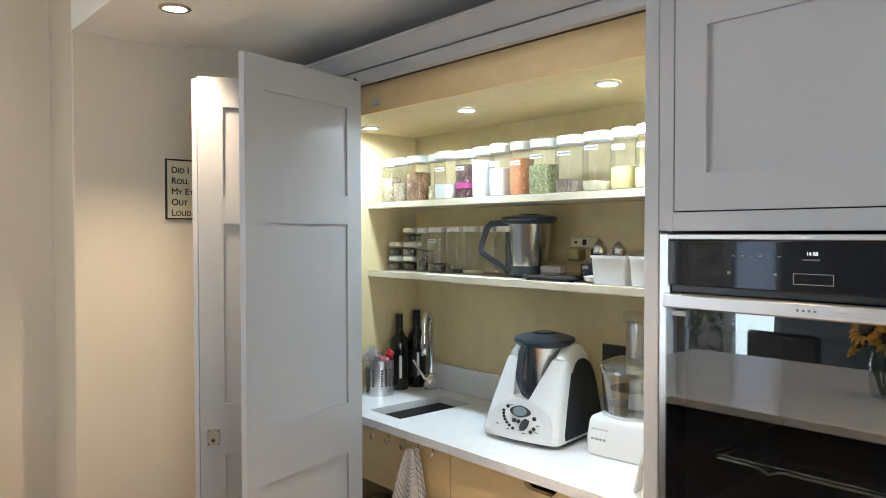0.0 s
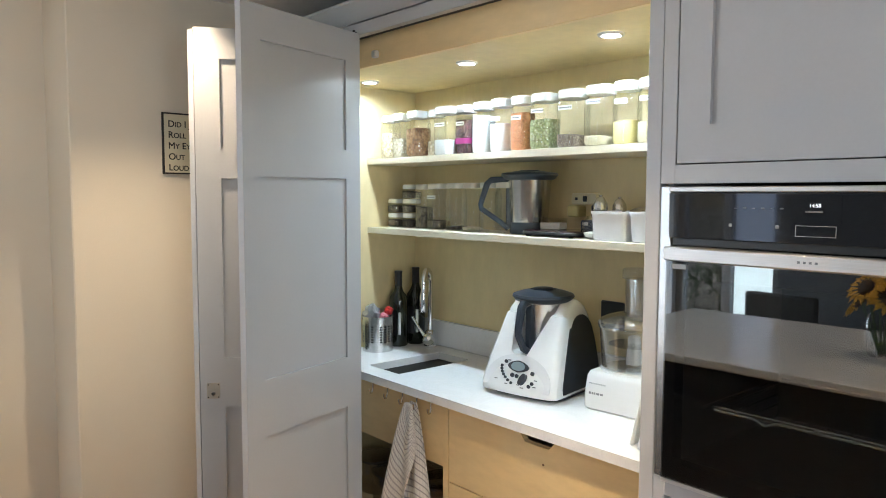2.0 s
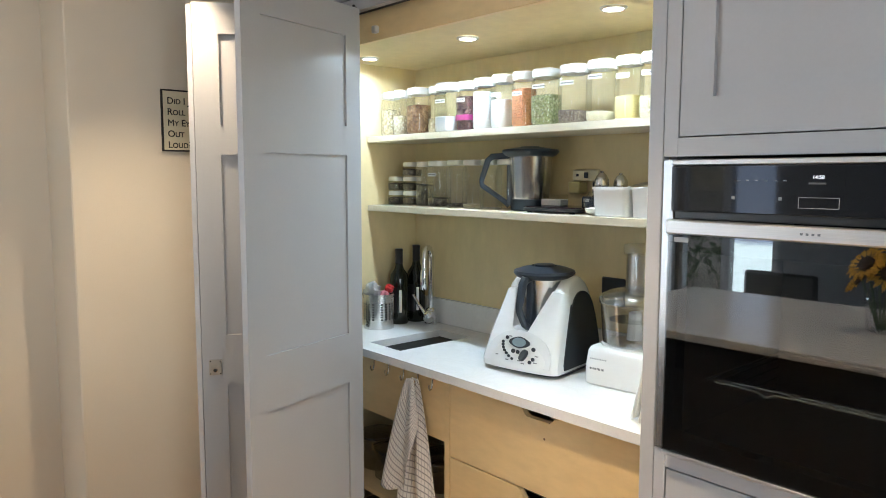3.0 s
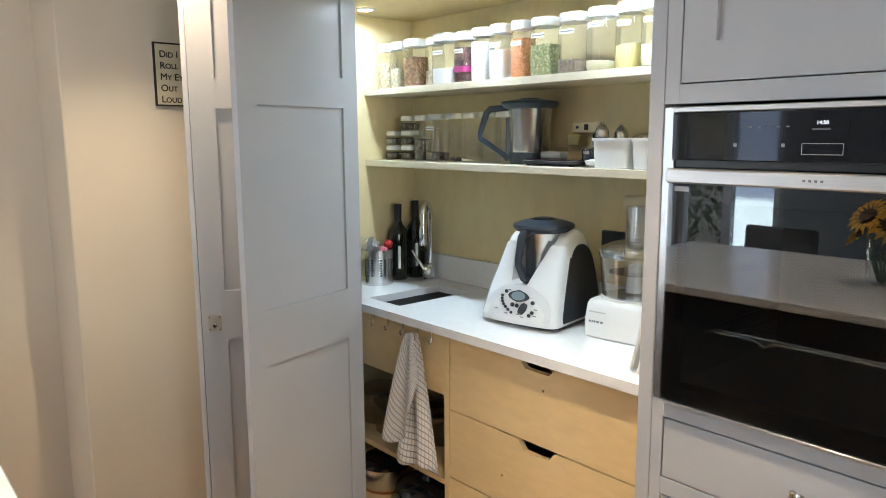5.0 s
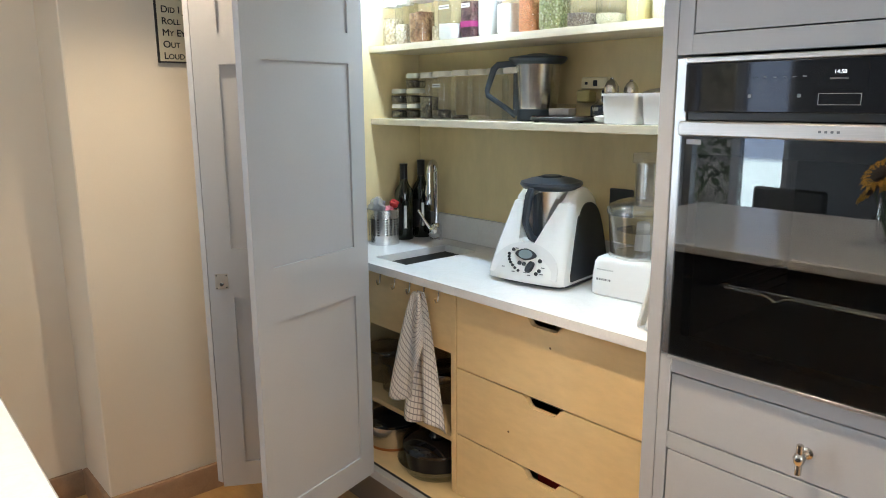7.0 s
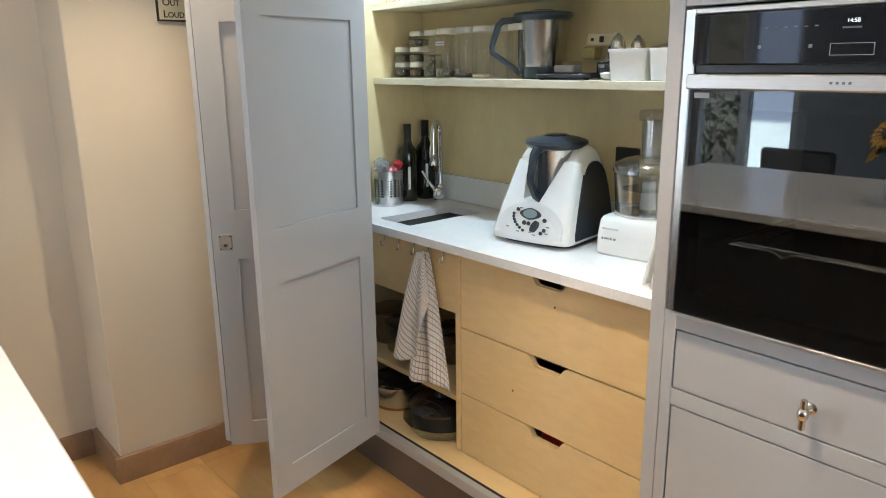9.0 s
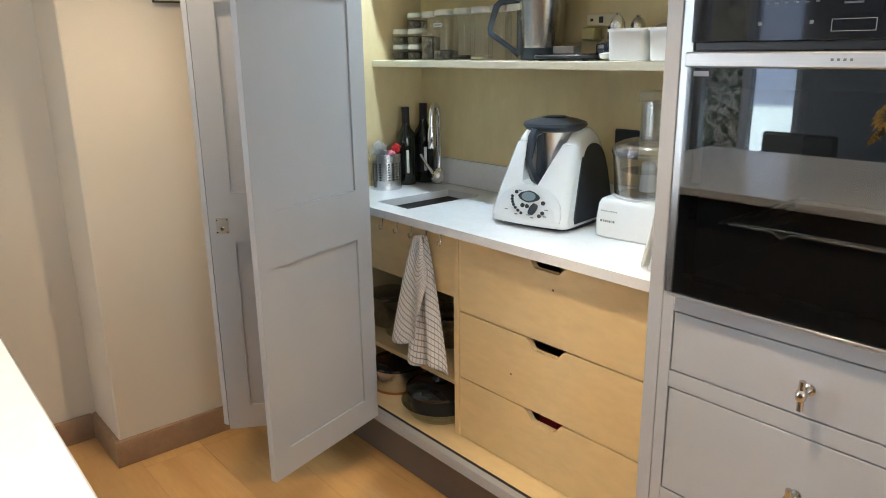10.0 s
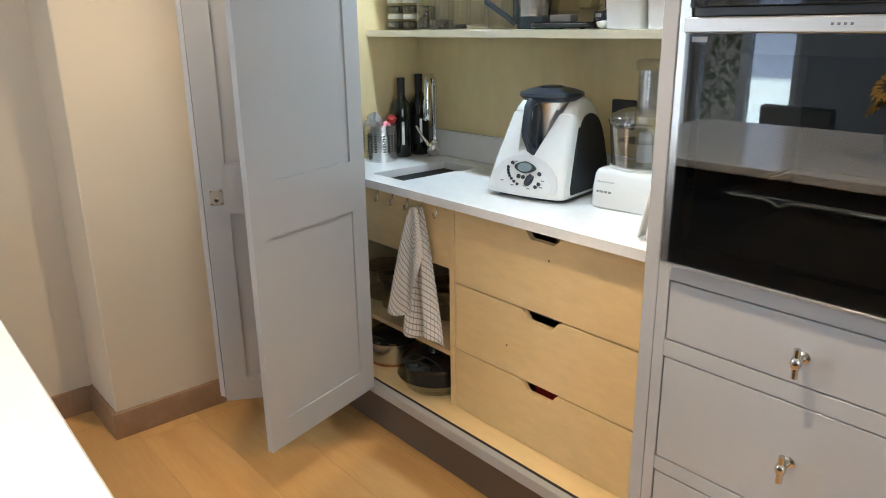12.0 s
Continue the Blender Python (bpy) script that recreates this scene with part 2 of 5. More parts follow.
def ring(cx, cy, z, rx, ry=None, count=28, power=2.0):
    """A circle, or a rounded square where power is over 2."""
    ry = rx if ry is None else ry
    out = []
    for i in range(count):
        a = 2 * math.pi * i / count
        c, s = math.cos(a), math.sin(a)
        e = 2.0 / power
        out.append((cx + rx * math.copysign(abs(c) ** e, c), cy + ry * math.copysign(abs(s) ** e, s), z))
    return out


def lathe(profile, bm=None, count=28, cx=0, cy=0, power=2.0, cap0=True, cap1=True):
    return loft([ring(cx, cy, z, r, None, count, power) for r, z in profile], bm, cap0, cap1)


def tube(points, r, bm=None, count=10):
    """A round bar along a line of points."""
    bm = bm or bmesh.new()
    pts = [Vector(p) for p in points]
    rows = []
    side = None
    for i, p in enumerate(pts):
        d = (pts[min(i + 1, len(pts) - 1)] - pts[max(i - 1, 0)]).normalized()
        if side is None:
            side = d.orthogonal().normalized()
        side = (side - d * side.dot(d)).normalized()
        up = d.cross(side)
        rr = r[i] if isinstance(r, (list, tuple)) else r
        rows.append([p + side * rr * math.cos(2 * math.pi * k / count) + up * rr * math.sin(2 * math.pi * k / count) for k in range(count)])
    return loft(rows, bm)


def prism(outline, y0, y1, bm=None, bevel=0.0, seg=1):
    """An outline in x and z, given depth along y."""
    bm = bm or bmesh.new()
    a = [bm.verts.new((x, y0, z)) for x, z in outline]
    b = [bm.verts.new((x, y1, z)) for x, z in outline]
    k = len(a)
    faces = [bm.faces.new(a), bm.faces.new(b[::-1])]
    for i in range(k):
        faces.append(bm.faces.new((a[i], b[i], b[(i + 1) % k], a[(i + 1) % k])))
    if bevel:
        edges = list(faces[0].edges) + list(faces[1].edges)
        bmesh.ops.bevel(bm, geom=edges, offset=bevel, segments=seg, affect="EDGES", profile=0.5)
    return bm


def arc(cx, cy, r, a0, a1, steps):
    return [(cx + r * math.cos(radians(a0 + (a1 - a0) * i / steps)), cy + r * math.sin(radians(a0 + (a1 - a0) * i / steps))) for i in range(steps + 1)]


# ---- the room ----
CEIL = 2.121
XL, XR, YB, YF = -4.4, 3.5, -4.4, 0.64
WX, PX, PY = -1.672, -1.95, -0.672

floor = setting("floor", box(XL, XR, YB, YF, -0.12, -0.008), surface("floor_base", (0.16, 0.09, 0.04), 0.8), "oiled oak board floor with warm brown grain", "floor")
setting("ceiling", box(XL, XR, YB, PY - 0.001, 2.4, 2.5), CEILING, "matt white plaster ceiling", "ceiling")
setting("ceiling_soffit", box(WX + 0.0005, XR, PY, -0.33, CEIL, 2.5), CEILING, "dropped white plaster soffit before the tall cabinets", "ceiling")
setting("ceiling_recess", box(WX + 0.0005, XR, -0.3295, YF, 2.14, 2.3), CEILING, "strip of white ceiling over the tall cabinets", "ceiling")
setting("wall_north", box(WX, XR, YF, YF + 0.12, -0.1, 2.4), WALL, "cream painted wall behind the cabinets", "wall")
setting("wall_pier", box(PX - 0.12, WX, PY, YF + 0.12, -0.1, 2.4, 0.004), WALL, "cream painted pier wall beside the folding doors", "wall")
setting("wall_west", box(PX - 0.12, PX, -1.5, PY, -0.1, 2.4), WALL, "cream painted side wall beyond the pier", "wall")
setting("wall_west_return", box(XL, PX, -1.62, -1.5, -0.1, 2.4), WALL, "plain cream return wall", "wall")
setting("wall_far_west_sill", box(XL - 0.12, XL, YB, -1.5, -0.1, 0.3), WALL, "plain cream end wall below the window", "wall")
setting("wall_far_west_head", box(XL - 0.12, XL, YB, -1.5, 2.06, 2.4), WALL, "plain cream end wall over the window", "wall")
setting("wall_far_west_side", box(XL - 0.12, XL, YB, -4.1, 0.3, 2.06), WALL, "plain cream end wall beside the window", "wall")
setting("wall_far_west_end", box(XL - 0.12, XL, -1.8, -1.5, 0.3, 2.06), WALL, "plain cream end wall beside the window", "wall")

# wall with the garden doors, behind the camera
DX0, DX1, DZ = -2.62, -1.70, 2.06
# wall colour set dark so that its reflection in the oven stays near-black
DARK_WALL = surface("dark_blue_grey", (0.07, 0.08, 0.095), 0.7, grain=200, vary=0.04)
# this wall's blue-grey is cool daylight put into the colour
setting("wall_south_a", box(XL, DX0, YB - 0.2, YB, -0.1, 2.4), surface("cool_daylit_wall", (0.50, 0.55, 0.62), 0.8, grain=200, vary=0.03), "wall beside the garden door, cool daylight put into its pale blue-grey colour", "wall")
setting("wall_south_b", box(DX1, XR, YB - 0.2, YB, -0.1, 2.4), DARK_WALL, "dark blue-grey wall beside the garden door", "wall")
setting("wall_south_head", box(DX0, DX1, YB - 0.2, YB, DZ, 2.4), DARK_WALL, "dark wall strip over the garden door", "wall")
# east wall with an unseen window, added to let in fill light
setting("wall_east_a", box(XR, XR + 0.2, YB, -3.0, -0.1, 2.4), WALL, "plain cream wall", "wall")
setting("wall_east_b", box(XR, XR + 0.2, -0.8, YF, -0.1, 2.4), WALL, "plain cream wall", "wall")
setting("wall_east_sill", box(XR, XR + 0.2, -3.0, -0.8, -0.1, 0.7), WALL, "wall below the window", "wall")
setting("wall_east_head", box(XR, XR + 0.2, -3.0, -0.8, 2.0, 2.4), WALL, "wall above the window", "wall")

FRAME_GREY = surface("door_frame_grey", (0.16, 0.17, 0.19), 0.4, vary=0.04)


def glazed(name, m, width, height, leaves, label):
    w = thing(name, m, label, "door" if "door" in name else "window", "", "structure")
    f = bmesh.new()
    for a in (0, height - 0.06):
        box(0, width, -0.04, 0.04, a, a + 0.06, bm=f)
    for i in range(leaves + 1):
        x = min(max(i * width / leaves - 0.035, 0), width - 0.07)
        box(x, x + 0.07, -0.04, 0.04, 0.06, height - 0.06, bm=f)
    part("window_frame", f, FRAME_GREY, w, smooth=False)
    for i in range(leaves):
        x = i * width / leaves
        pane = part("pane", box(x + 0.036, x + width / leaves - 0.036, -0.006, 0.006, 0.06, height - 0.06), GLASS, w, smooth=False)
        pane.visible_shadow = False
    return w


glazed("garden_door", pose(DX0, YB - 0.1, 0), DX1 - DX0, DZ, 2, "grey-framed sliding glass garden door")
# two unseen windows, added to house the cool fill lamps
glazed("window_2", pose(XL - 0.06, -4.1, 0.3, 0, 0, 90), 2.3, 1.76, 3, "unseen grey-framed window added in the end wall for fill light")
glazed("window_1", pose(XR + 0.1, -3.0, 0.7, 0, 0, 90), 2.2, 1.3, 2, "unseen grey-framed window added in the side wall for fill light")


# skirting of oak with a small rounded top
def skirting(name, length, m):
    prof = [(0, 0), (0.018, 0), (0.018, 0.082), (0.013, 0.093), (0.0, 0.095)]
    bm = loft([[(x, -a, b) for a, b in prof] for x in (0, length)])
    ob = setting(name, bm, OAK_TRIM, "oiled oak skirting board along the wall foot", "skirting", True)
    ob.matrix_basis = m
    return ob


skirting("baseboard_pier", 0.62, pose(WX, PY - 0.018, 0, 0, 0, 90))
skirting("baseboard_pier_end", WX - PX, pose(PX, PY, 0))
skirting("baseboard_west", 0.8, pose(PX, PY - 0.8 - 0.018, 0, 0, 0, 90))

# ---- the tall cabinet run ----
CX0, CX1 = -1.50, -0.05      # inside of the pantry
BACK = 0.565
pantry = thing("pantry_cabinet", pose(0, 0, 0), "tall grey painted pantry cabinet lined with birch plywood, standing open", "cabinet")
part("left_stile", box(WX + 0.002, -1.482, 0, 0.024, 0.1, 1.992, 0.0015), PAINT, pantry)
part("right_stile", box(-0.056, -0.0225, 0, 0.024, 0.0, 1.992, 0.0015), PAINT, pantry)
part("head_rail", box(-1.482, -0.056, 0, 0.024, 1.955, 1.992, 0.0015), PAINT, pantry)
part("bottom_rail", box(-1.482, -0.056, 0, 0.024, 0.165, 0.2, 0.0015), PAINT, pantry)
part("plinth", box(WX + 0.002, 0.64, 0.05, 0.065, 0.0, 0.164), surface("brown_plinth", (0.14, 0.10, 0.07), 0.6), pantry, "brown recessed plinth")
part("bottom_track", box(CX0, CX1, 0.0245, 0.040, 0.1912, 0.1935), GAP, pantry, "dark sliding track")
part("base_board", box(CX0, CX1, 0.026, BACK, 0.17, 0.19, 0.001), PLY, pantry, "birch plywood base board")
part("left_lining", box(CX0 - 0.018, CX0, 0.026, BACK + 0.018, 0.17, 1.99), PLY_WALL, pantry, "birch lining")
part("right_lining", box(CX1, CX1 + 0.018, 0.026, BACK + 0.018, 0.17, 1.99), PLY_WALL, pantry, "birch lining")
part("back_lining", box(CX0, CX1, BACK, BACK + 0.018, 0.19, 1.99), PLY_WALL, pantry, "birch back panel")
lid = box(CX0, CX1, 0.08, BACK, 1.876, 1.894)
part("lining_top", lid, PLY_WALL, pantry, "birch lining over the shelves")
part("fascia", box(CX0, CX1, 0.06, 0.078, 1.872, 1.99, 0.001), PLY, pantry, "birch plywood fascia board")
part("track", box(CX0, CX1, 0.026, 0.058, 1.962, 1.985), GAP, pantry, "dark door track")
GREY_CATCH = surface("grey_catch", (0.45, 0.44, 0.42), 0.4)
for x in (-1.06, -0.075):
    catch = part("catch", box(x - 0.012, x + 0.008, 0.042, 0.06, 1.892, 1.914, 0.003), GREY_CATCH, pantry, "small white plastic door catch")

# cornice
prof = [(0.02, 1.996), (0.0, 1.996), (-0.006, 2.002), (-0.044, 2.034), (-0.05, 2.038), (-0.05, 2.046), (0.02, 2.046)]
cornice = setting("trim_cornice", loft([[(x, a, b) for a, b in prof] for x in (WX + 0.002, 0.68)]), PAINT, "grey painted cornice over the tall cabinets", "trim")
setting("cabinet_top", box(WX + 0.002, 0.68, 0.02, YF, 1.997, 2.012), PAINT, "plain board closing the cabinet tops", "board")


# ---- folding door leaves ----
def leaf(name, a, b, label, z0=0.208, z1=1.952, t=0.020, s=0.064):
    """A framed three-panel leaf between two plan points; its face looks to the right of the way from a to b."""
    a, b = Vector((*a, 0)), Vector((*b, 0))
    w = (b - a).length
    ob = thing(name, Matrix.Translation(a) @ pose(0, 0, 0, 0, 0, math.degrees(math.atan2(b.y - a.y, b.x - a.x))), label, "door leaf", "folding pantry door leaves")
    rails = [(z0, 0.288), (0.828, 0.980), (1.517, 1.602), (1.864, z1)]
    part("stile", box(0, s, 0, t, z0, z1), PAINT, ob, smooth=False)
    part("stile", box(w - s, w, 0, t, z0, z1), PAINT, ob, smooth=False)
    for r0, r1 in rails:
        part("rail", box(s, w - s, 0.0, t, r0, r1), PAINT, ob, smooth=False)
    for (_, r0), (r1, _) in zip(rails, rails[1:]):
        part("panel", box(s - 0.004, w - s + 0.004, 0.0065, t - 0.0065, r0 - 0.003, r1 + 0.003), PAINT, ob)
    return ob, w


FOLD, ROLL = (-1.290, -0.4300), (-1.046, -0.018)
leaf_b, wb = leaf("door_leaf", (-0.918, -0.462), ROLL, "grey painted three-panel folding door leaf, swung open")
# the face looks towards +x there, so the thickness lies on the far side
leaf_a, wa = leaf("door_leaf", FOLD, (-1.058, -0.030), "grey painted three-panel folding door leaf with a nickel latch, folded open", s=0.071)
leaf_c, wc = leaf("door_leaf", (-1.500, -0.006), (-1.336, -0.4290), "grey painted folding door leaf, folded back against the wall side")
latch = part("latch_plate", box(0.018, 0.056, -0.003, 0.0, 0.858, 0.906, 0.001), surface("satin_plate", (0.40, 0.365, 0.31), 0.36, 0.5, vary=0.06), leaf_a, "square satin nickel latch plate")
part("latch_hole", lathe([(0.006, 0), (0.006, 0.0025), (0.003, 0.003)], count=14), CHROME, latch).matrix_basis = pose(0.037, -0.003, 0.874, 90, 0, 0)
for sx in (0.0225, 0.0515):
    for sz in (0.863, 0.901):
        part("screw", lathe([(0.002, 0), (0.002, 0.001)], count=8), CHROME, latch).matrix_basis = pose(sx, -0.003, sz, 90, 0, 0)
roller = part("roller", lathe([(0.009, 0), (0.009, 0.004), (0.004, 0.005), (0.004, 0.010)], count=14), BLACK, leaf_b, "small dark roller in the track")
roller.matrix_basis = pose(wb - 0.012, 0.012, 1.952)

# ---- worktop, sink, shelves ----
WT = 0.882
WT0 = 0.856
SX0, SX1, SY0, SY1 = -1.240, -1.070, 0.148, 0.468
bm = bmesh.new()
for q in ((CX0, SX0, 0.075, BACK), (SX1, CX1, 0.075, BACK), (SX0, SX1, 0.075, SY0), (SX0, SX1, SY1, BACK)):
    box(*q, WT0, WT, bm=bm)
bmesh.ops.remove_doubles(bm, verts=bm.verts, dist=0.0001)
worktop = thing("worktop", pose(0, 0, 0), "white veined quartz worktop with a sink cut-out and upstand", "worktop")
part("slab", bm, QUARTZ, worktop, "", False)
part("upstand", box(-1.42, CX1, BACK - 0.018, BACK - 0.001, WT + 0.0005, WT + 0.098, 0.0015), QUARTZ, worktop, "low quartz upstand")
bm = bmesh.new()
outer = [[(x, y, z) for x, y in ((SX0 - g, SY0 - g), (SX1 + g, SY0 - g), (SX1 + g, SY1 + g), (SX0 - g, SY1 + g))] for g, z in ((0.0062, WT0 - 0.001), (0.0045, WT0 - 0.16))]
loft(outer, bm, True, False)
inn = [[(x, y, z) for x, y in ((SX0 - g, SY0 - g), (SX1 + g, SY0 - g), (SX1 + g, SY1 + g), (SX0 - g, SY1 + g))] for g, z in ((0.004, WT0 - 0.001), (0.002, WT0 - 0.14))]
loft(inn, bm, False, True)
loft([outer[0], inn[0]], bm, False, False)
sink = tagged(part("sink", bm, surface("black_granite", (0.006, 0.006, 0.0065), 0.55, vary=0.3, grain=300, spec=0.25), None, "", False), "black undermounted sink basin", "sink")
part("drain", lathe([(0.03, WT0 - 0.1395), (0.028, WT0 - 0.137), (0.02, WT0 - 0.138)], cx=-1.165, cy=0.3, count=20), CHROME, sink, "chrome drain")

S1, S2 = 1.606, 1.346
for z in (S1, S2):
    sh = tagged(part("shelf", box(CX0 + 0.001, CX1 - 0.001, 0.327, BACK - 0.001, z - 0.022, z, 0.001), SHELF, None, "", False), "pale birch shelf board laden with kitchen jars", "shelf", "pantry shelves")

# ---- birch drawers and open bay ----
DXL, DFY = -0.788, 0.118


drawer_unit = thing("drawer_unit", pose(0, 0, 0), "three birch plywood pantry drawers with cut-out hand grips", "drawers")


def ply_drawer(z0, z1):
    """A drawer with a plywood front that has a slanted hand cut-out in its upper edge."""
    c0, c1, dp = -0.515, -0.37, 0.03
    o = [(DXL, z0), (CX1 - 0.003, z0), (CX1 - 0.003, z1), (c1, z1)]
    o += [(c1 - 0.012, z1 - 0.006), (c1 - 0.026, z1 - dp + 0.004), (c1 - 0.034, z1 - dp), (c0 + 0.034, z1 - dp), (c0 + 0.026, z1 - dp + 0.004), (c0 + 0.012, z1 - 0.006)]
    o += [(c0, z1), (DXL, z1)]
    front = part("drawer", prism(o, DFY, DFY + 0.018, None, 0.001, 1), PLY, drawer_unit, smooth=False)
    b = box(DXL + 0.02, CX1 - 0.02, DFY + 0.02, DFY + 0.03, z0 + 0.02, z1 - 0.045)
    box(DXL + 0.02, DXL + 0.03, DFY + 0.031, BACK - 0.02, z0 + 0.02, z1 - 0.045, bm=b)
    box(CX1 - 0.03, CX1 - 0.02, DFY + 0.031, BACK - 0.02, z0 + 0.02, z1 - 0.045, bm=b)
    box(DXL + 0.031, CX1 - 0.031, DFY + 0.031, BACK - 0.02, z0 + 0.02, z0 + 0.028, bm=b)
    part("drawer_box", b, PLY_EDGE, front, smooth=False)


for z0, z1 in ((0.193, 0.3945), (0.3985, 0.6113), (0.6157, 0.846)):
    ply_drawer(z0, z1)
# thin dark strips stand in for the shade between the drawer fronts
for z0, z1 in ((0.386, 0.407), (0.603, 0.624), (0.8465, 0.8555)):
    part("rail", box(DXL + 0.001, CX1 - 0.001, DFY + 0.0186, DFY + 0.0196, z0, z1), GAP, drawer_unit, "dark strip that stands in for shade in the drawer gap", False)
tagged(part("divider", box(-0.812, -0.790, DFY - 0.002, BACK - 0.001, 0.1905, 0.853, 0.001), PLY, None, "", False), "birch plywood divider beside the drawers", "panel")
tagged(part("hook_board", box(CX0 + 0.001, -0.8135, DFY + 0.004, DFY + 0.022, 0.650, 0.853, 0.001), PLY, None, "", False), "birch plywood board under the sink with hooks", "board")
tagged(part("low_shelf", box(CX0 + 0.001, -0.8135, DFY + 0.010, BACK - 0.001, 0.352, 0.370, 0.001), PLY, None, "", False), "birch plywood shelf in the open bay", "shelf")

# ---- oven tower ----
tower = thing("oven_cabinet", pose(0, 0, 0), "grey painted tall cabinet that houses the built-in oven", "cabinet")
TX0, TX1 = -0.0215, 0.66
part("stile", box(TX0, 0.010, 0, 0.024, 1.494, 1.992, 0.001), PAINT, tower)
part("stile", box(TX0, 0.004, 0, 0.024, 0.0, 0.898, 0.001), PAINT, tower)
part("stile", box(0.604, TX1, 0, 0.024, 0.0, 1.992, 0.001), PAINT, tower)
for z0, z1 in ((1.494, 1.531), (1.970, 1.992), (0.862, 0.898), (0.693, 0.730), (0.417, 0.451), (0.165, 0.2)):
    part("rail", box(0.004, 0.604, 0.0005, 0.0235, z0, z1, 0.001), PAINT, tower)
part("carcass_side", box(TX0 - 0.0005, TX0 + 0.015, 0.026, 0.6, 0.165, 1.99), PAINT, tower)
part("carcass_side", box(TX1 - 0.018, TX1, 0.026, 0.6, 0.0, 1.99), PAINT, tower)
# back and niche boards are near-black: the shade inside is put into their colour
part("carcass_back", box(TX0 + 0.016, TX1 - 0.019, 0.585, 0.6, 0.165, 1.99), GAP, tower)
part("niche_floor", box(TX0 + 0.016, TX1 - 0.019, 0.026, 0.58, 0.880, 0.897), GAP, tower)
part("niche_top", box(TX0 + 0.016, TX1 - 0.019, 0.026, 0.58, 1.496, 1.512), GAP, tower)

# the framed door over the oven
udoor = part("door", box(0.0125, 0.079, 0.001, 0.022, 1.5335, 1.9675), PAINT, tower, smooth=False)
part("stile", box(0.529, 0.6015, 0.001, 0.022, 1.5335, 1.9675), PAINT, udoor, smooth=False)
part("rail", box(0.079, 0.529, 0.001, 0.022, 1.5335, 1.606), PAINT, udoor, smooth=False)
part("rail", box(0.079, 0.529, 0.001, 0.022, 1.888, 1.9675), PAINT, udoor, smooth=False)
part("panel", box(0.075, 0.533, 0.010, 0.018, 1.602, 1.892), PAINT, udoor)
# dark sheet stands in for the shade in the gap round the door
part("gap", box(0.0045, 0.6035, 0.0225, 0.0235, 1.5315, 1.9695), GAP, tower)


def t_knob(parent):
    bm = lathe([(0.011, 0), (0.011, 0.003), (0.0065, 0.005), (0.0055, 0.02), (0.0075, 0.023), (0.0055, 0.03)], count=16)
    bar = [(0.0045, -0.030), (0.006, -0.029), (0.006, -0.011), (0.0085, -0.008), (0.0105, 0.0), (0.0085, 0.008), (0.006, 0.011), (0.006, 0.027), (0.0045, 0.028)]
    loft([[(r * math.cos(a), z, 0.034 + r * math.sin(a)) for a in [2 * math.pi * k / 16 for k in range(16)]] for r, z in bar], bm)
    return part("knob", bm, NICKEL, parent, "satin nickel T-bar knob")


for z0, z1 in ((0.7330, 0.8590), (0.4540, 0.6900), (0.2030, 0.4140)):
    d = part("drawer", box(0.0072, 0.6008, 0.001, 0.022, z0, z1, 0.0012), PAINT, tower, "flat grey painted drawer front")
    # hidden body coloured near-black for the shade behind the front
    part("drawer_body", box(0.03, 0.58, 0.024, 0.5, z0 + 0.02, z1 - 0.02), GAP, d)
    k = t_knob(d)
    k.matrix_basis = pose(0.285, 0.001, (z0 + z1) / 2 - (0.008 if z1 > 0.8 else 0), 90, 0, 0)
    # dark sheet stands in for the shade round the drawer front
    part("gap", box(0.0045, 0.6035, 0.0225, 0.0235, z0 - 0.002, z1 + 0.002), GAP, d)

# ---- built-in oven ----
oven = thing("oven", pose(0, 0, 0), "built-in oven with black glass door, steel handle and lit clock", "oven")
part("side_trim", box(-0.0185, 0.0075, -0.004, 0.02, 0.900, 1.489, 0.002), STEEL, oven, "brushed steel side trim")
part("side_trim", box(0.5885, 0.6025, -0.004, 0.02, 0.900, 1.489, 0.002), STEEL, oven, "brushed steel side trim")
part("top_trim", box(0.0085, 0.5875, -0.018, 0.018, 1.477, 1.488, 0.002), STEEL_H, oven, "brushed steel top trim")
panel = part("control_panel", box(0.0085, 0.5875, -0.018, 0.018, 1.388, 1.4765, 0.002), BLACK_GLOSS, oven, "glossy black control panel")
part("door_recess", box(0.0085, 0.5875, 0.0, 0.018, 1.374, 1.3875), BLACK, oven)
odoor = part("oven_door", box(0.0085, 0.5875, -0.022, -0.017, 0.9075, 1.344), OVEN_GLASS, oven, "dark glass oven door", False)
part("handle", box(0.0085, 0.5875, -0.034, -0.004, 1.3445, 1.372, 0.003), STEEL_H, odoor, "flat brushed steel handle bar")
mark = bmesh.new()
for i in range(4):
    box(0.264 + i * 0.0095, 0.2685 + i * 0.0095, -0.0346, -0.0338, 1.3568, 1.3608, bm=mark)
part("handle_mark", mark, surface("grey_mark", (0.14, 0.14, 0.15), 0.5), odoor, "small dark maker's mark on the handle", False)
door_rim = bmesh.new()
box(0.0085, 0.03, -0.0165, 0.016, 0.9075, 1.344, bm=door_rim)
box(0.566, 0.5875, -0.0165, 0.016, 0.9075, 1.344, bm=door_rim)
box(0.0302, 0.5658, -0.0165, 0.016, 0.9075, 0.94, bm=door_rim)
box(0.0302, 0.5658, -0.0165, 0.016, 1.31, 1.344, bm=door_rim)
part("door_rim", door_rim, BLACK_GLOSS, odoor, smooth=False)
part("bottom_trim", box(0.0085, 0.5875, -0.024, 0.016, 0.9, 0.9068, 0.001), STEEL_H, oven)
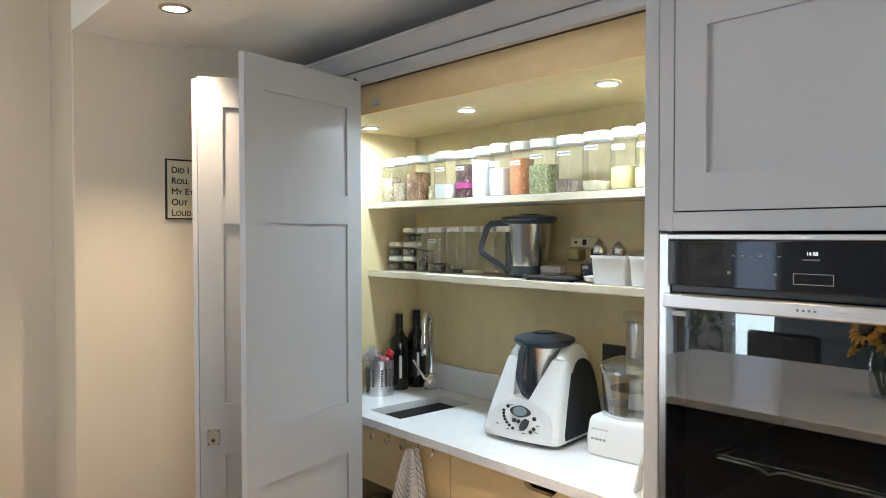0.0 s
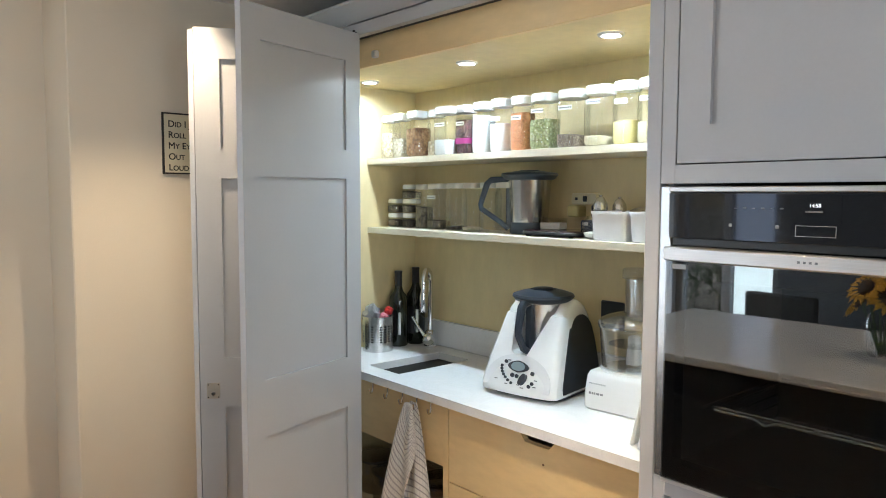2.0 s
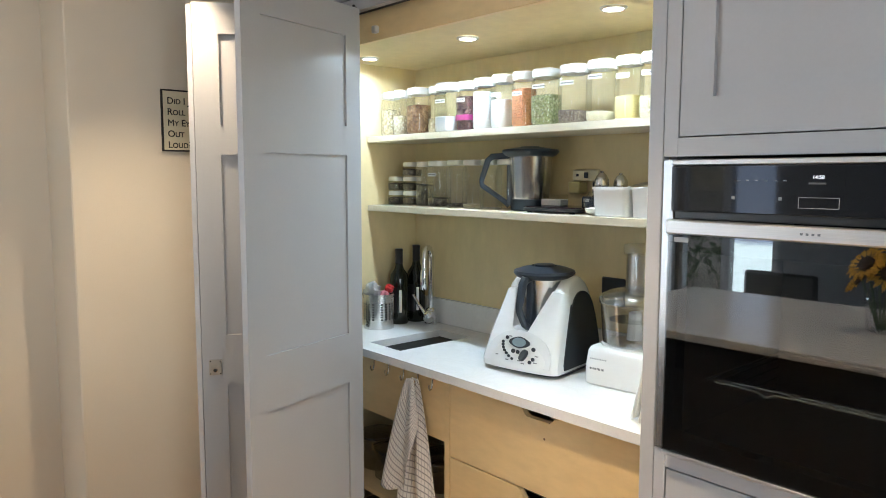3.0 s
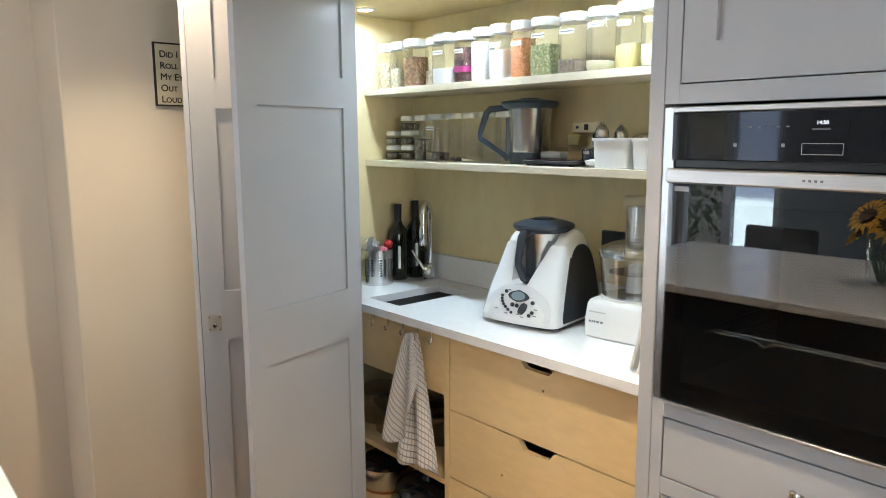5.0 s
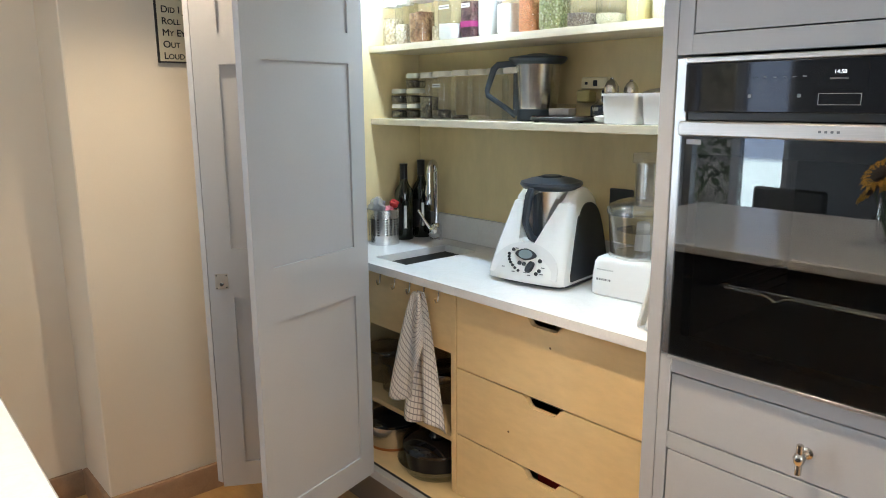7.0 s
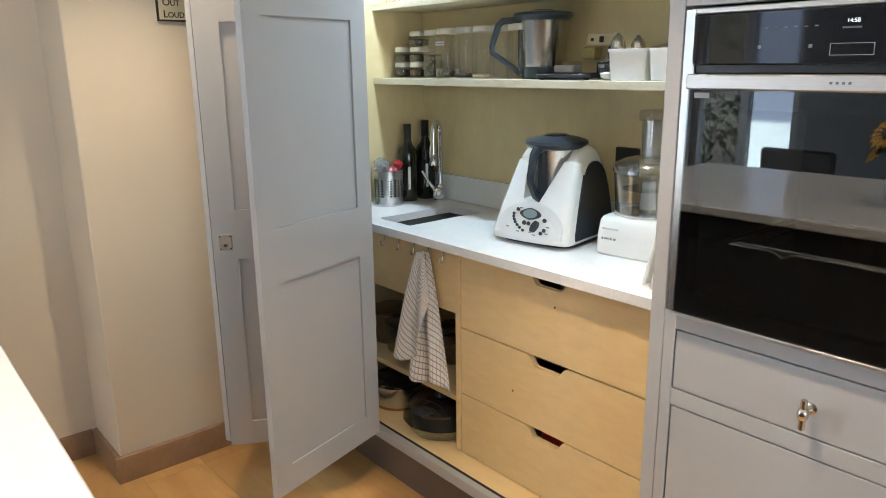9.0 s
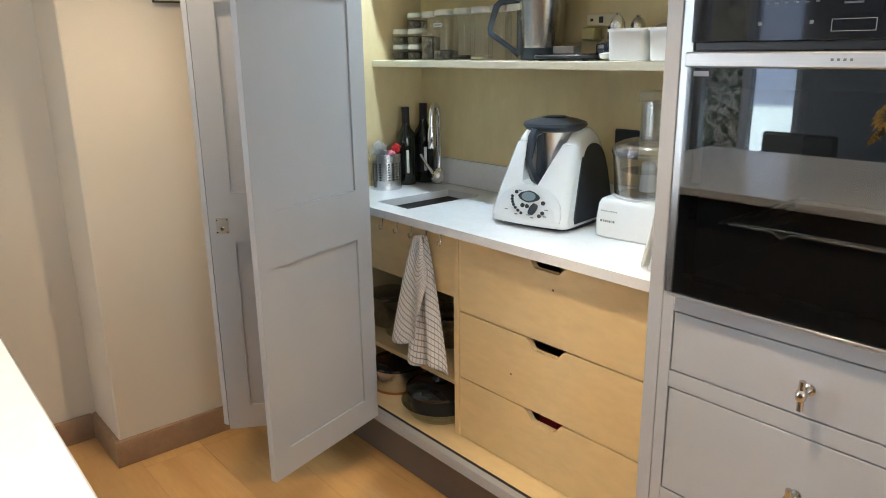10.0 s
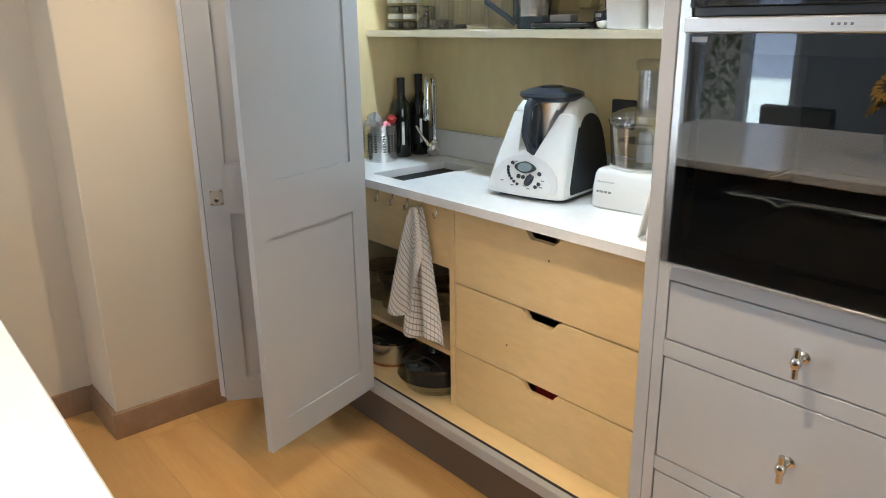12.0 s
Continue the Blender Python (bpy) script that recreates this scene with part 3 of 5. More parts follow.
cav = bmesh.new()
box(0.03, 0.566, 0.017, 0.45, 0.925, 0.94, bm=cav)
box(0.03, 0.566, 0.017, 0.45, 1.31, 1.325, bm=cav)
box(0.015, 0.03, 0.017, 0.45, 0.925, 1.325, bm=cav)
box(0.566, 0.58, 0.017, 0.45, 0.925, 1.325, bm=cav)
box(0.015, 0.58, 0.451, 0.46, 0.925, 1.325, bm=cav)
part("cavity", cav, ENAMEL, oven, "black enamelled oven cavity", False)

# ---- oven details ----
rack = bmesh.new()
for z in (1.052,):
    pts = [(0.09, 0.035, z)]
    for i in range(1, 60):
        x = 0.09 + 0.42 * i / 60
        dip = 0.010 * math.exp(-((x - 0.19) / 0.012) ** 2) + 0.010 * math.exp(-((x - 0.41) / 0.012) ** 2)
        pts.append((x, 0.035, z - dip))
    tube(pts, 0.0034, rack, 8)
    tube([(0.06, 0.075, z - 0.006), (0.54, 0.075, z - 0.006)], 0.0025, rack, 8)
    for i in range(14):
        x = 0.08 + i * 0.034
        tube([(x, 0.075, z - 0.004), (x, 0.40, z - 0.004)], 0.0018, rack, 6)
    tube([(0.06, 0.40, z - 0.006), (0.54, 0.40, z - 0.006)], 0.0025, rack, 8)
    for x in (0.045, 0.551):
        tube([(x, 0.07, z - 0.012), (x, 0.42, z - 0.012)], 0.003, rack, 8)
part("rack", rack, surface("rack_chrome", (0.85, 0.85, 0.85), 0.22, 1.0, vary=0.02, relief=0), oven, "chromed wire oven rack")


def words(name, text, size, m, material, parent, small_caps=False, depth=0.0004, bold=0.0):
    c = bpy.data.curves.new(name, "FONT")
    c.body, c.size, c.extrude, c.offset = text, size, depth, bold
    if small_caps:
        c.bevel_depth = 0.0004
        c.small_caps_scale = 0.78
        for ch in c.body_format:
            ch.use_small_caps = True
    tmp = new(name, c)
    me = bpy.data.meshes.new_from_object(tmp.evaluated_get(bpy.context.evaluated_depsgraph_get()))
    bpy.data.objects.remove(tmp)
    me.materials.clear()
    me.materials.append(material)
    ob = new(name, me)
    ob.parent = parent
    ob.matrix_basis = m
    return ob


DISPLAY_GLOW = glow("display_glow", (0.85, 0.93, 1.0), 0.9)
DIM_MARK = surface("dim_panel_print", (0.16, 0.17, 0.18), 0.5)
screen = part("display", box(0.245, 0.325, -0.0188, -0.0180, 1.425, 1.470), BLACK_GLOSS, oven, "dark display with a lit clock", False)
words("clock_digits", "14:58", 0.0088, pose(0.2735, -0.0192, 1.4515, 90, 0, 0), DISPLAY_GLOW, screen)
b = bmesh.new()
for i in range(9):
    box(0.268 + i * 0.0032, 0.2703 + i * 0.0032, -0.0194, -0.0189, 1.4425, 1.4455, bm=b)
part("date_line", b, DIM_MARK, screen, "dim printed bars", False)
b = bmesh.new()
for x0, x1, z0, z1 in ((0.252, 0.318, 1.4195, 1.4205), (0.252, 0.318, 1.4015, 1.4025), (0.252, 0.253, 1.4026, 1.4194), (0.317, 0.318, 1.4026, 1.4194)):
    box(x0, x1, -0.0188, -0.0180, z0, z1, bm=b)
part("key_outline", b, surface("grey_outline", (0.30, 0.30, 0.30), 0.4), oven, "thin steel outline of a touch key", False)
for i in range(6):
    x = 0.142 + i * 0.0165
    part("key_mark", box(x, x + 0.006, -0.0186, -0.0180, 1.4475, 1.4488 + 0.001 * (i % 2)), DIM_MARK, oven, "", False)
for x in (0.133, 0.218):
    part("key_mark", box(x, x + 0.006, -0.0186, -0.0180, 1.414, 1.420), DIM_MARK, oven, "", False)
part("door_label", box(0.022, 0.052, -0.0228, -0.0222, 1.3290, 1.3385), surface("faded_sticker", (0.30, 0.31, 0.32), 0.5), odoor, "small pale sticker on the glass", False)


# ---- ceiling lamps ----
def recessed(name, x, y, z, r, ring_mat, disc_mat, label, group):
    ob = thing(name, pose(x, y, z), label, "downlight", group)
    rows = [(r, -0.0005), (r * 1.0, -0.004), (r * 0.9, -0.007), (r * 0.74, -0.007), (r * 0.70, -0.002)]
    part("bezel", lathe(rows, count=32, cap0=False, cap1=False), ring_mat, ob, "metal bezel")
    part("lens", lathe([(r * 0.71, -0.0045), (r * 0.5, -0.0052), (0.002, -0.0055)], count=28), disc_mat, ob, "glowing lens")


for x, y in PANTRY_SPOTS:
    recessed("pantry_light", x, y, 1.876, 0.034, WHITE, LED_COOL, "small round lit LED downlight in the pantry top", "pantry downlights")
for x, y, z in DOWNLIGHTS_AND_FILL:
    recessed("ceiling_light", x, y, z, 0.044, NICKEL, LED_WARM, "round lit ceiling downlight with a nickel bezel", "ceiling downlights")

# ---- framed sign on the pier wall ----
sign = thing("wall_sign", pose(WX + 0.001, -0.388, 1.538, 0, 0, 90), "small cream sign with black lettering in a thin black frame", "sign")
CREAM = surface("aged_cream", (0.66, 0.60, 0.44), 0.6, vary=0.08, grain=30)
INK = surface("black_ink", (0.02, 0.018, 0.016), 0.6)
part("board", box(0.004, 0.201, -0.006, 0.0, 0.004, 0.201), CREAM, sign, "cream lettered board", False)
fr = bmesh.new()
for q in ((0, 0.205, 0, 0.005), (0, 0.205, 0.2, 0.205), (0, 0.005, 0.0051, 0.1999), (0.2, 0.205, 0.0051, 0.1999)):
    box(q[0], q[1], -0.009, 0.0, q[2], q[3], bm=fr)
part("frame", fr, INK, sign, "thin black frame", False)
for i, line in enumerate(("Did I Just", "Roll", "My Eyes", "Out", "Loud?")):
    words("lettering", line, 0.0305, pose(0.019, -0.0065, 0.158 - i * 0.0365, 90, 0, 0), INK, sign, True)

# ---- storage jars ----
CHICKPEA = grains("chickpeas", [(0.80, 0.68, 0.46), (0.72, 0.60, 0.38), (0.85, 0.75, 0.55)], 0.0095)
CASHEW = grains("pale_beans", [(0.75, 0.68, 0.52), (0.62, 0.52, 0.36), (0.80, 0.74, 0.6)], 0.006)
ALMOND = grains("almonds", [(0.34, 0.18, 0.09), (0.46, 0.27, 0.14), (0.26, 0.13, 0.07)], 0.011)
FLOUR = surface("white_flour", (0.86, 0.85, 0.82), 0.95, vary=0.03, grain=400, relief=0.3)
LENTIL = grains("red_lentils", [(0.85, 0.38, 0.18), (0.80, 0.32, 0.14), (0.88, 0.46, 0.24)], 0.0042)
PEAS = grains("split_peas", [(0.48, 0.50, 0.24), (0.36, 0.40, 0.18), (0.62, 0.62, 0.40)], 0.0065)
SEEDS = grains("dark_seeds", [(0.34, 0.26, 0.20), (0.20, 0.15, 0.12), (0.46, 0.38, 0.30)], 0.004)
COUSCOUS = grains("couscous", [(0.84, 0.77, 0.55), (0.78, 0.70, 0.46)], 0.003, 0.4)
POLENTA = surface("yellow_polenta", (0.88, 0.74, 0.34), 0.9, vary=0.04, grain=500, relief=0.3)
BERRIES = grains("dried_berries", [(0.09, 0.030, 0.032), (0.26, 0.17, 0.12), (0.05, 0.022, 0.022), (0.16, 0.05, 0.05)], 0.010)
HERBS = grains("dark_herbs", [(0.06, 0.045, 0.035), (0.22, 0.18, 0.13), (0.03, 0.025, 0.02)], 0.009)
LABEL = surface("white_label", (0.85, 0.85, 0.83), 0.6, vary=0.02)
PRINT = surface("grey_print", (0.20, 0.20, 0.21), 0.7)
PINK = surface("pink_label", (0.36, 0.035, 0.17), 0.5)
LID_CREAM = surface("pale_lid", (0.76, 0.74, 0.67), 0.45, vary=0.04)


def jar(x, y, z, r, h, contents, fill, label, lid_mat=None, tag=0.62, group="storage jars", turn=0, tag_mat=None, square=3.4, lid_h=0.018):
    """Rounded-square clear jar with a snap lid, filled to a share of its height."""
    lid_mat = lid_mat or WHITE_LID
    ob = thing("storage_jar", pose(x, y, z, 0, 0, turn), label, "jar", group)
    r *= 0.95
    hb = h - lid_h - 0.004
    neck = [(r * 0.90, 0.0), (r * 0.97, 0.004), (r, 0.012), (r, hb * 0.82), (r * 0.99, hb * 0.86), (r * 0.88, hb * 0.93), (r * 0.86, hb)]
    part("body", lathe(neck, count=32, power=square, cap1=False), CLEAR, ob, "clear plastic body")
    part("lid", lathe([(r * 0.87, hb - 0.004), (r * 0.93, hb - 0.003), (r * 0.94, hb + lid_h * 0.72), (r * 0.92, hb + lid_h), (r * 0.84, hb + lid_h + 0.004), (r * 0.78, hb + lid_h + 0.002)], count=32, power=square), lid_mat, ob, "plastic snap lid")
    if contents is not None:
        top = max(0.012, hb * 0.84 * fill)
        rings = [ring(0, 0, 0.003, r * 0.87, None, 28, square), ring(0, 0, 0.012, r * 0.965, None, 28, square)]
        if top > 0.02:
            rings.append(ring(0, 0, top * 0.6, r * 0.97, None, 28, square))
        rr = random.Random(int(x * 1000) + 7)
        tilt = rr.uniform(-0.10, 0.10)
        rings.append([(px, py, top + tilt * px + rr.uniform(-0.0015, 0.0015)) for px, py, _ in ring(0, 0, 0, r * 0.965, None, 28, square)])
        rings.append([(px, py, top + 0.003 + tilt * px * 0.5) for px, py, _ in ring(0, 0, 0, r * 0.5, None, 28, square)])
        part("contents", loft(rings), contents, ob)
    if tag:
        w = r * 0.56
        zt = h * tag
        lb = part("sticker", box(-w, w, -r - 0.0012, -r - 0.0004, zt - 0.0065, zt + 0.0065), tag_mat or LABEL, ob, "printed sticker", False)
        pr = bmesh.new()
        k = random.Random(int(x * 991))
        px = -w + 0.004
        while px < w - 0.006:
            step = k.uniform(0.004, 0.009)
            box(px, px + step, -r - 0.0017, -r - 0.0013, zt - 0.0018, zt + 0.0016, bm=pr)
            px += step + 0.002
        part("sticker_print", pr, PRINT, lb, "", False)
    return ob


UP = [  # x, radius, height, contents, fill, label, sticker height
    (-1.424, 0.034, 0.162, CHICKPEA, 0.80, "clear jar of pale chickpeas with a white lid", 0),
    (-1.353, 0.032, 0.163, CASHEW, 0.58, "clear jar of pale beans with a white lid", 0),
    (-1.260, 0.041, 0.164, ALMOND, 0.84, "clear jar of brown almonds with a white lid", 0),
    (-1.181, 0.030, 0.164, CHICKPEA, 0.42, "slim clear jar part filled with pale beans", 0),
    (-1.098, 0.044, 0.166, FLOUR, 0.42, "wide clear jar with a little white flour", 0.62),
    (-1.004, 0.034, 0.162, BERRIES, 0.95, "clear jar of dark dried berries with a pink band", 0.62),
    (-0.922, 0.035, 0.165, FLOUR, 1.0, "jar filled to the top with white flour", 0),
    (-0.839, 0.036, 0.167, FLOUR, 0.72, "clear jar two thirds full of white sugar", 0.62),
    (-0.750, 0.035, 0.167, LENTIL, 0.94, "clear jar nearly full of orange lentils", 0.60),
    (-0.660, 0.042, 0.166, PEAS, 0.72, "clear jar of green split peas", 0.68),
    (-0.553, 0.044, 0.166, SEEDS, 0.30, "clear jar with a low fill of dark seeds", 0.68),
    (-0.457, 0.042, 0.168, COUSCOUS, 0.22, "clear jar with a little pale couscous", 0.72),
    (-0.370, 0.036, 0.169, POLENTA, 0.50, "clear jar half full of yellow polenta", 0.68),
    (-0.292, 0.036, 0.170, COUSCOUS, 0.45, "clear jar of pale grain with a white lid", 0.68),
    (-0.212, 0.036, 0.169, FLOUR, 0.40, "clear jar of white grain with a white lid", 0.68),
]
for x, r, h, c, f, text, tg in UP:
    o = jar(x, 0.385 + (0.02 if r < 0.031 else 0), S1 + 0.0005, r, h, c, f, text, None, tg, "jars on the upper shelf", 4)
    if c is BERRIES:
        part("band", lathe([(r * 1.012, 0.034), (r * 1.012, 0.052)], count=32, power=3.4, cap0=False, cap1=False), PINK, o, "pink paper band")
LOW = [
    (-1.281, 0.030, 0.163, HERBS, 0.62, "slim clear jar of dark dried herbs"),
    (-1.200, 0.039, 0.165, HERBS, 0.24, "clear jar with a few dark pieces at the bottom"),
    (-1.107, 0.034, 0.166, HERBS, 0.10, "nearly empty clear jar with a pale lid"),
    (-1.022, 0.034, 0.166, COUSCOUS, 0.06, "empty clear jar with a pale lid"),
    (-0.936, 0.034, 0.166, None, 0.0, "empty clear jar with a pale lid"),
    (-0.862, 0.034, 0.166, None, 0.0, "empty clear jar behind the steel jug"),
]
for x, r, h, c, f, text in LOW:
    jar(x, 0.432, S2 + 0.0005, r, h, c, f, text, LID_CREAM, 0.70 if r > 0.036 else 0, "jars on the lower shelf", 3, None, 3.4, 0.011)
for x, y, n in ((-1.452, 0.432, 2), (-1.382, 0.452, 3)):
    for i in range(n):
        jar(x, y, S2 + 0.0005 + i * 0.0545, 0.031 if n == 2 else 0.034, 0.054, HERBS, 0.75, "small clear spice tub with dark contents, stacked", LID_CREAM if i else WHITE_LID, 0, "stacked spice tubs", 3, None, 3.4, 0.009)


# ---- spare steel jug with dark lid and handle ----
def mixing_bowl(parent, z0, h, r0, r1, lid_h, handle_angle, mats, lid_r=1.2, reach=1.0):
    """Steel cone with a rim, dark foot, lid and angular handle; shared by the spare jug and the mixer."""
    steel, dark, foot = mats
    hb = h * 0.20
    part("steel_bowl", lathe([(r0, z0 + hb), (r0 * 1.02, z0 + hb + 0.004), (r1, z0 + h - 0.004), (r1 * 1.03, z0 + h), (r1 * 0.97, z0 + h), (r1 * 0.95, z0 + h - 0.006)], count=40), steel, parent, "brushed steel bowl")
    part("foot", lathe([(r0 * 1.02, z0), (r0 * 1.04, z0 + 0.003), (r0 * 1.03, z0 + hb), (r0 * 0.9, z0 + hb + 0.001)], count=40), foot, parent, "dark plastic foot")
    lid = lathe([(r1 * 1.01, z0 + h - 0.010), (r1 * lid_r * 0.90, z0 + h - 0.005), (r1 * lid_r, z0 + h + 0.006), (r1 * lid_r * 0.97, z0 + h + 0.013), (r1 * 0.98, z0 + h + lid_h * 0.8), (r1 * 0.60, z0 + h + lid_h), (r1 * 0.52, z0 + h + lid_h * 0.8), (r1 * 0.3, z0 + h + lid_h * 0.85)], count=40)
    l = part("lid", lid, dark, parent, "dark plastic lid")
    part("measuring_cap", lathe([(r1 * 0.46, z0 + h + lid_h * 0.8), (r1 * 0.46, z0 + h + lid_h * 1.1), (r1 * 0.40, z0 + h + lid_h * 1.16), (r1 * 0.2, z0 + h + lid_h * 1.16)], count=24), dark, l)
    # handle: an angular strap out from the rim and back to the foot
    line = [(r1 * 0.98, h * 0.97), (r1 * 1.30 * reach, h * 0.95), (r1 * 1.44 * reach, h * 0.88), (r1 * 1.66 * reach, h * 0.52), (r1 * 1.64 * reach, h * 0.44), (r1 * 1.30, h * 0.20), (r0 * 1.1, h * 0.08)]
    wide = [0.013, 0.013, 0.012, 0.010, 0.010, 0.010, 0.012]
    thick = [0.009, 0.010, 0.010, 0.008, 0.008, 0.008, 0.009]
    rows = []
    for i, (rr, z) in enumerate(line):
        a, b = line[max(i - 1, 0)], line[min(i + 1, len(line) - 1)]
        d = Vector((b[0] - a[0], 0, b[1] - a[1])).normalized()
        nrm = Vector((d.z, 0, -d.x))
        c = Vector((rr, 0, z0 + z))
        rows.append([c + nrm * thick[i] * sn + Vector((0, wide[i] * cs, 0)) for cs, sn in ((1, 0.5), (0.7, 1), (-0.7, 1), (-1, 0.5), (-1, -0.5), (-0.7, -1), (0.7, -1), (1, -0.5))])
    hd = part("handle", loft(rows), dark, parent, "angular dark plastic handle")
    hd.matrix_basis = pose(0, 0, 0, 0, 0, handle_angle)
    sp = part("spine", box(r0 * 0.92, r1 * 1.06, -0.011, 0.011, z0 + h * 0.08, z0 + h * 0.98, 0.004), dark, parent, "dark handle spine")
    sp.matrix_basis = pose(0, 0, 0, 0, 0, handle_angle)


JUG_BLUE = surface("slate_blue_plastic", (0.040, 0.058, 0.080), 0.32, vary=0.1, relief=0.04)
jug = thing("steel_jug", pose(-0.800, 0.474, S2 + 0.0005), "steel mixing jug with dark blue-grey lid and angular handle", "jug")
mixing_bowl(jug, 0.0, 0.182, 0.060, 0.071, 0.020, 222, (STEEL, JUG_BLUE, JUG_BLUE), 1.30, 1.34)

# ---- kitchen machine on the worktop ----
mixer = thing("food_mixer", pose(-0.650, 0.377, WT + 0.0005, 0, 0, 9) @ Matrix.Diagonal((0.985, 1.03, 1.06, 1)), "white cooking mixer with black sides, steel bowl and dark lid", "mixer")


def side_outline(grow=0.0):
    """Arch of the machine seen from its side, as y and z."""
    base = [(-0.138, 0.012), (-0.140, 0.030), (-0.112, 0.095), (-0.080, 0.165), (-0.052, 0.222)]
    top = arc(0.028, 0.186, 0.077, 150, 18, 9)
    back = [(0.113, 0.165), (0.121, 0.100), (0.125, 0.030), (0.123, 0.012)]
    pts = base + top + back
    cy, cz = 0.0, 0.11
    return [(cy + (y - cy) * (1 + grow), cz + (z - cz) * (1 + grow)) for y, z in pts]


def half_width(z):
    return 0.132 - 0.034 * (max(0.0, z - 0.02) / 0.25) ** 1.15


prof = side_outline()
xs = [-1, -0.94, -0.86, -0.5, 0, 0.5, 0.86, 0.94, 1]
inset = [0.012, 0.004, 0.0, 0, 0, 0, 0.0, 0.004, 0.012]
rows = []
for s, e in zip(xs, inset):
    row = []
    for y, z in prof:
        bulge = 0.014 * (1 - s * s) if y < -0.04 and z < 0.2 else 0.0
        cy, cz = 0.0, 0.1
        row.append((s * half_width(z), y - bulge * (1 - z / 0.24) - math.copysign(e, y) * (abs(y) > 0.03), z - (e if z > 0.16 else 0)))
    rows.append(row)
body_bm = loft(rows)
# open V that the bowl sits in
cut = [(-0.040, 0.122), (-0.010, 0.108), (0.016, 0.114), (0.066, 0.235), (0.074, 0.40), (-0.074, 0.40), (-0.066, 0.235)]
shell = part("body", body_bm, WHITE, mixer, "glossy white plastic body")
cutter = new("cutter", mesh_of("cutter", prism(cut, -0.25, 0.07), WHITE))
cutter.parent = mixer
mod = shell.modifiers.new("cut", "BOOLEAN")
mod.operation, mod.object, mod.solver = "DIFFERENCE", cutter, "EXACT"
bpy.context.view_layer.update()
cut_me = bpy.data.meshes.new_from_object(shell.evaluated_get(bpy.context.evaluated_depsgraph_get()))
shell.modifiers.remove(mod)
shell.data = cut_me
cut_me.polygons.foreach_set("use_smooth", [True] * len(cut_me.polygons))
cut_me.set_sharp_from_angle(angle=radians(35))
bpy.data.objects.remove(cutter)
for s in (-1, 1):
    # black side cheek, slightly proud of the white arch
    o = side_outline(-0.20)
    a = [(s * (half_width(z) - 0.004), y + 0.016, z - 0.012) for y, z in o]
    b = [(s * (half_width(z) + 0.004), y + 0.016, z - 0.012) for y, z in o]
    part("side_panel", loft([a, b]), CHARCOAL, mixer, "matt black side panel")
part("base", loft([[(x, y, z) for x, y, _ in ring(0, 0, 0, 0.122, 0.122, 32, 5)] for z in (0.0, 0.014)]), CHARCOAL, mixer, "dark base")
mixing_bowl(mixer, 0.094, 0.168, 0.048, 0.068, 0.026, 263, (STEEL, BLUE_BLACK, CHARCOAL), 1.38)

# control panel on the sloping front
front = Matrix.Translation((0, -0.151, 0.030)) @ pose(0, 0, 0, -24.0, 0, 0)
PANEL = surface("pale_grey_panel", (0.76, 0.76, 0.76), 0.3, vary=0.02)
LCD = surface("lcd_grey", (0.24, 0.31, 0.33), 0.25, vary=0.05)


def dome(u0, w, h, steps=20):
    return [(u0 + w * math.cos(math.pi * i / steps), h * math.sin(math.pi * i / steps) ** 0.8) for i in range(steps + 1)]


def plate(outline, d0, d1, lift=0.0, curve=0.20):
    """A thin plate on the front, bent with it."""
    bm = bmesh.new()
    f = lambda x: curve * x * x * 2.6
    a = [(x, f(x) - d0, z + lift) for x, z in outline]
    b = [(x, f(x) - d1, z + lift) for x, z in outline]
    return loft([a, b], bm)


cp = part("control_panel", plate(dome(0, 0.116, 0.094), -0.012, 0.0016), PANEL, mixer, "pale control panel with dark keys")
cp.matrix_basis = front
eye = [(0.036 * math.cos(a), 0.060 + 0.0165 * math.sin(a) * (1 - 0.25 * abs(math.cos(a)))) for a in [2 * math.pi * i / 28 for i in range(28)]]
part("display_surround", plate(eye, -0.004, 0.0035), CHARCOAL, cp, "dark oval surround")
eye2 = [(0.024 * math.cos(a), 0.060 + 0.0125 * math.sin(a)) for a in [2 * math.pi * i / 24 for i in range(24)]]
part("display", plate(eye2, -0.004, 0.0042), LCD, cp, "grey oval display")
keys = [(-0.046, 0.069, 0.0050), (0.052, 0.047, 0.0055), (-0.014, 0.034, 0.0060), (0.002, 0.033, 0.0055), (0.057, 0.020, 0.005), (0.049, 0.011, 0.005)]
keys += [(-0.058 + 0.0006 * i + 0.0013 * i * i * 0.9, 0.056 - 0.0085 * i + 0.0002 * i * i, 0.0040) for i in range(7)]
for u, v, r in keys:
    o = [(u + r * math.cos(2 * math.pi * i / 14), v + r * math.sin(2 * math.pi * i / 14)) for i in range(14)]
    part("key", plate(o, -0.004, 0.0045), CHARCOAL, cp)
o = [(0.026 + 0.009 * math.cos(a) + 0.005 * math.sin(a), 0.026 + 0.016 * math.sin(a)) for a in [2 * math.pi * i / 20 for i in range(20)]]
part("dial", plate(o, -0.004, 0.013), CHARCOAL, cp, "dark turning dial")
for u, v in ((-0.07, 0.018), (-0.03, 0.008), (0.012, 0.010), (0.026, 0.004), (0.066, 0.030), (-0.036, 0.074), (0.066, 0.012)):
    o = [(u - 0.005, v - 0.0012), (u + 0.005, v - 0.0012), (u + 0.005, v + 0.0012), (u - 0.005, v + 0.0012)]
    part("key_print", plate(o, -0.003, 0.0020), PRINT, cp, "", False)

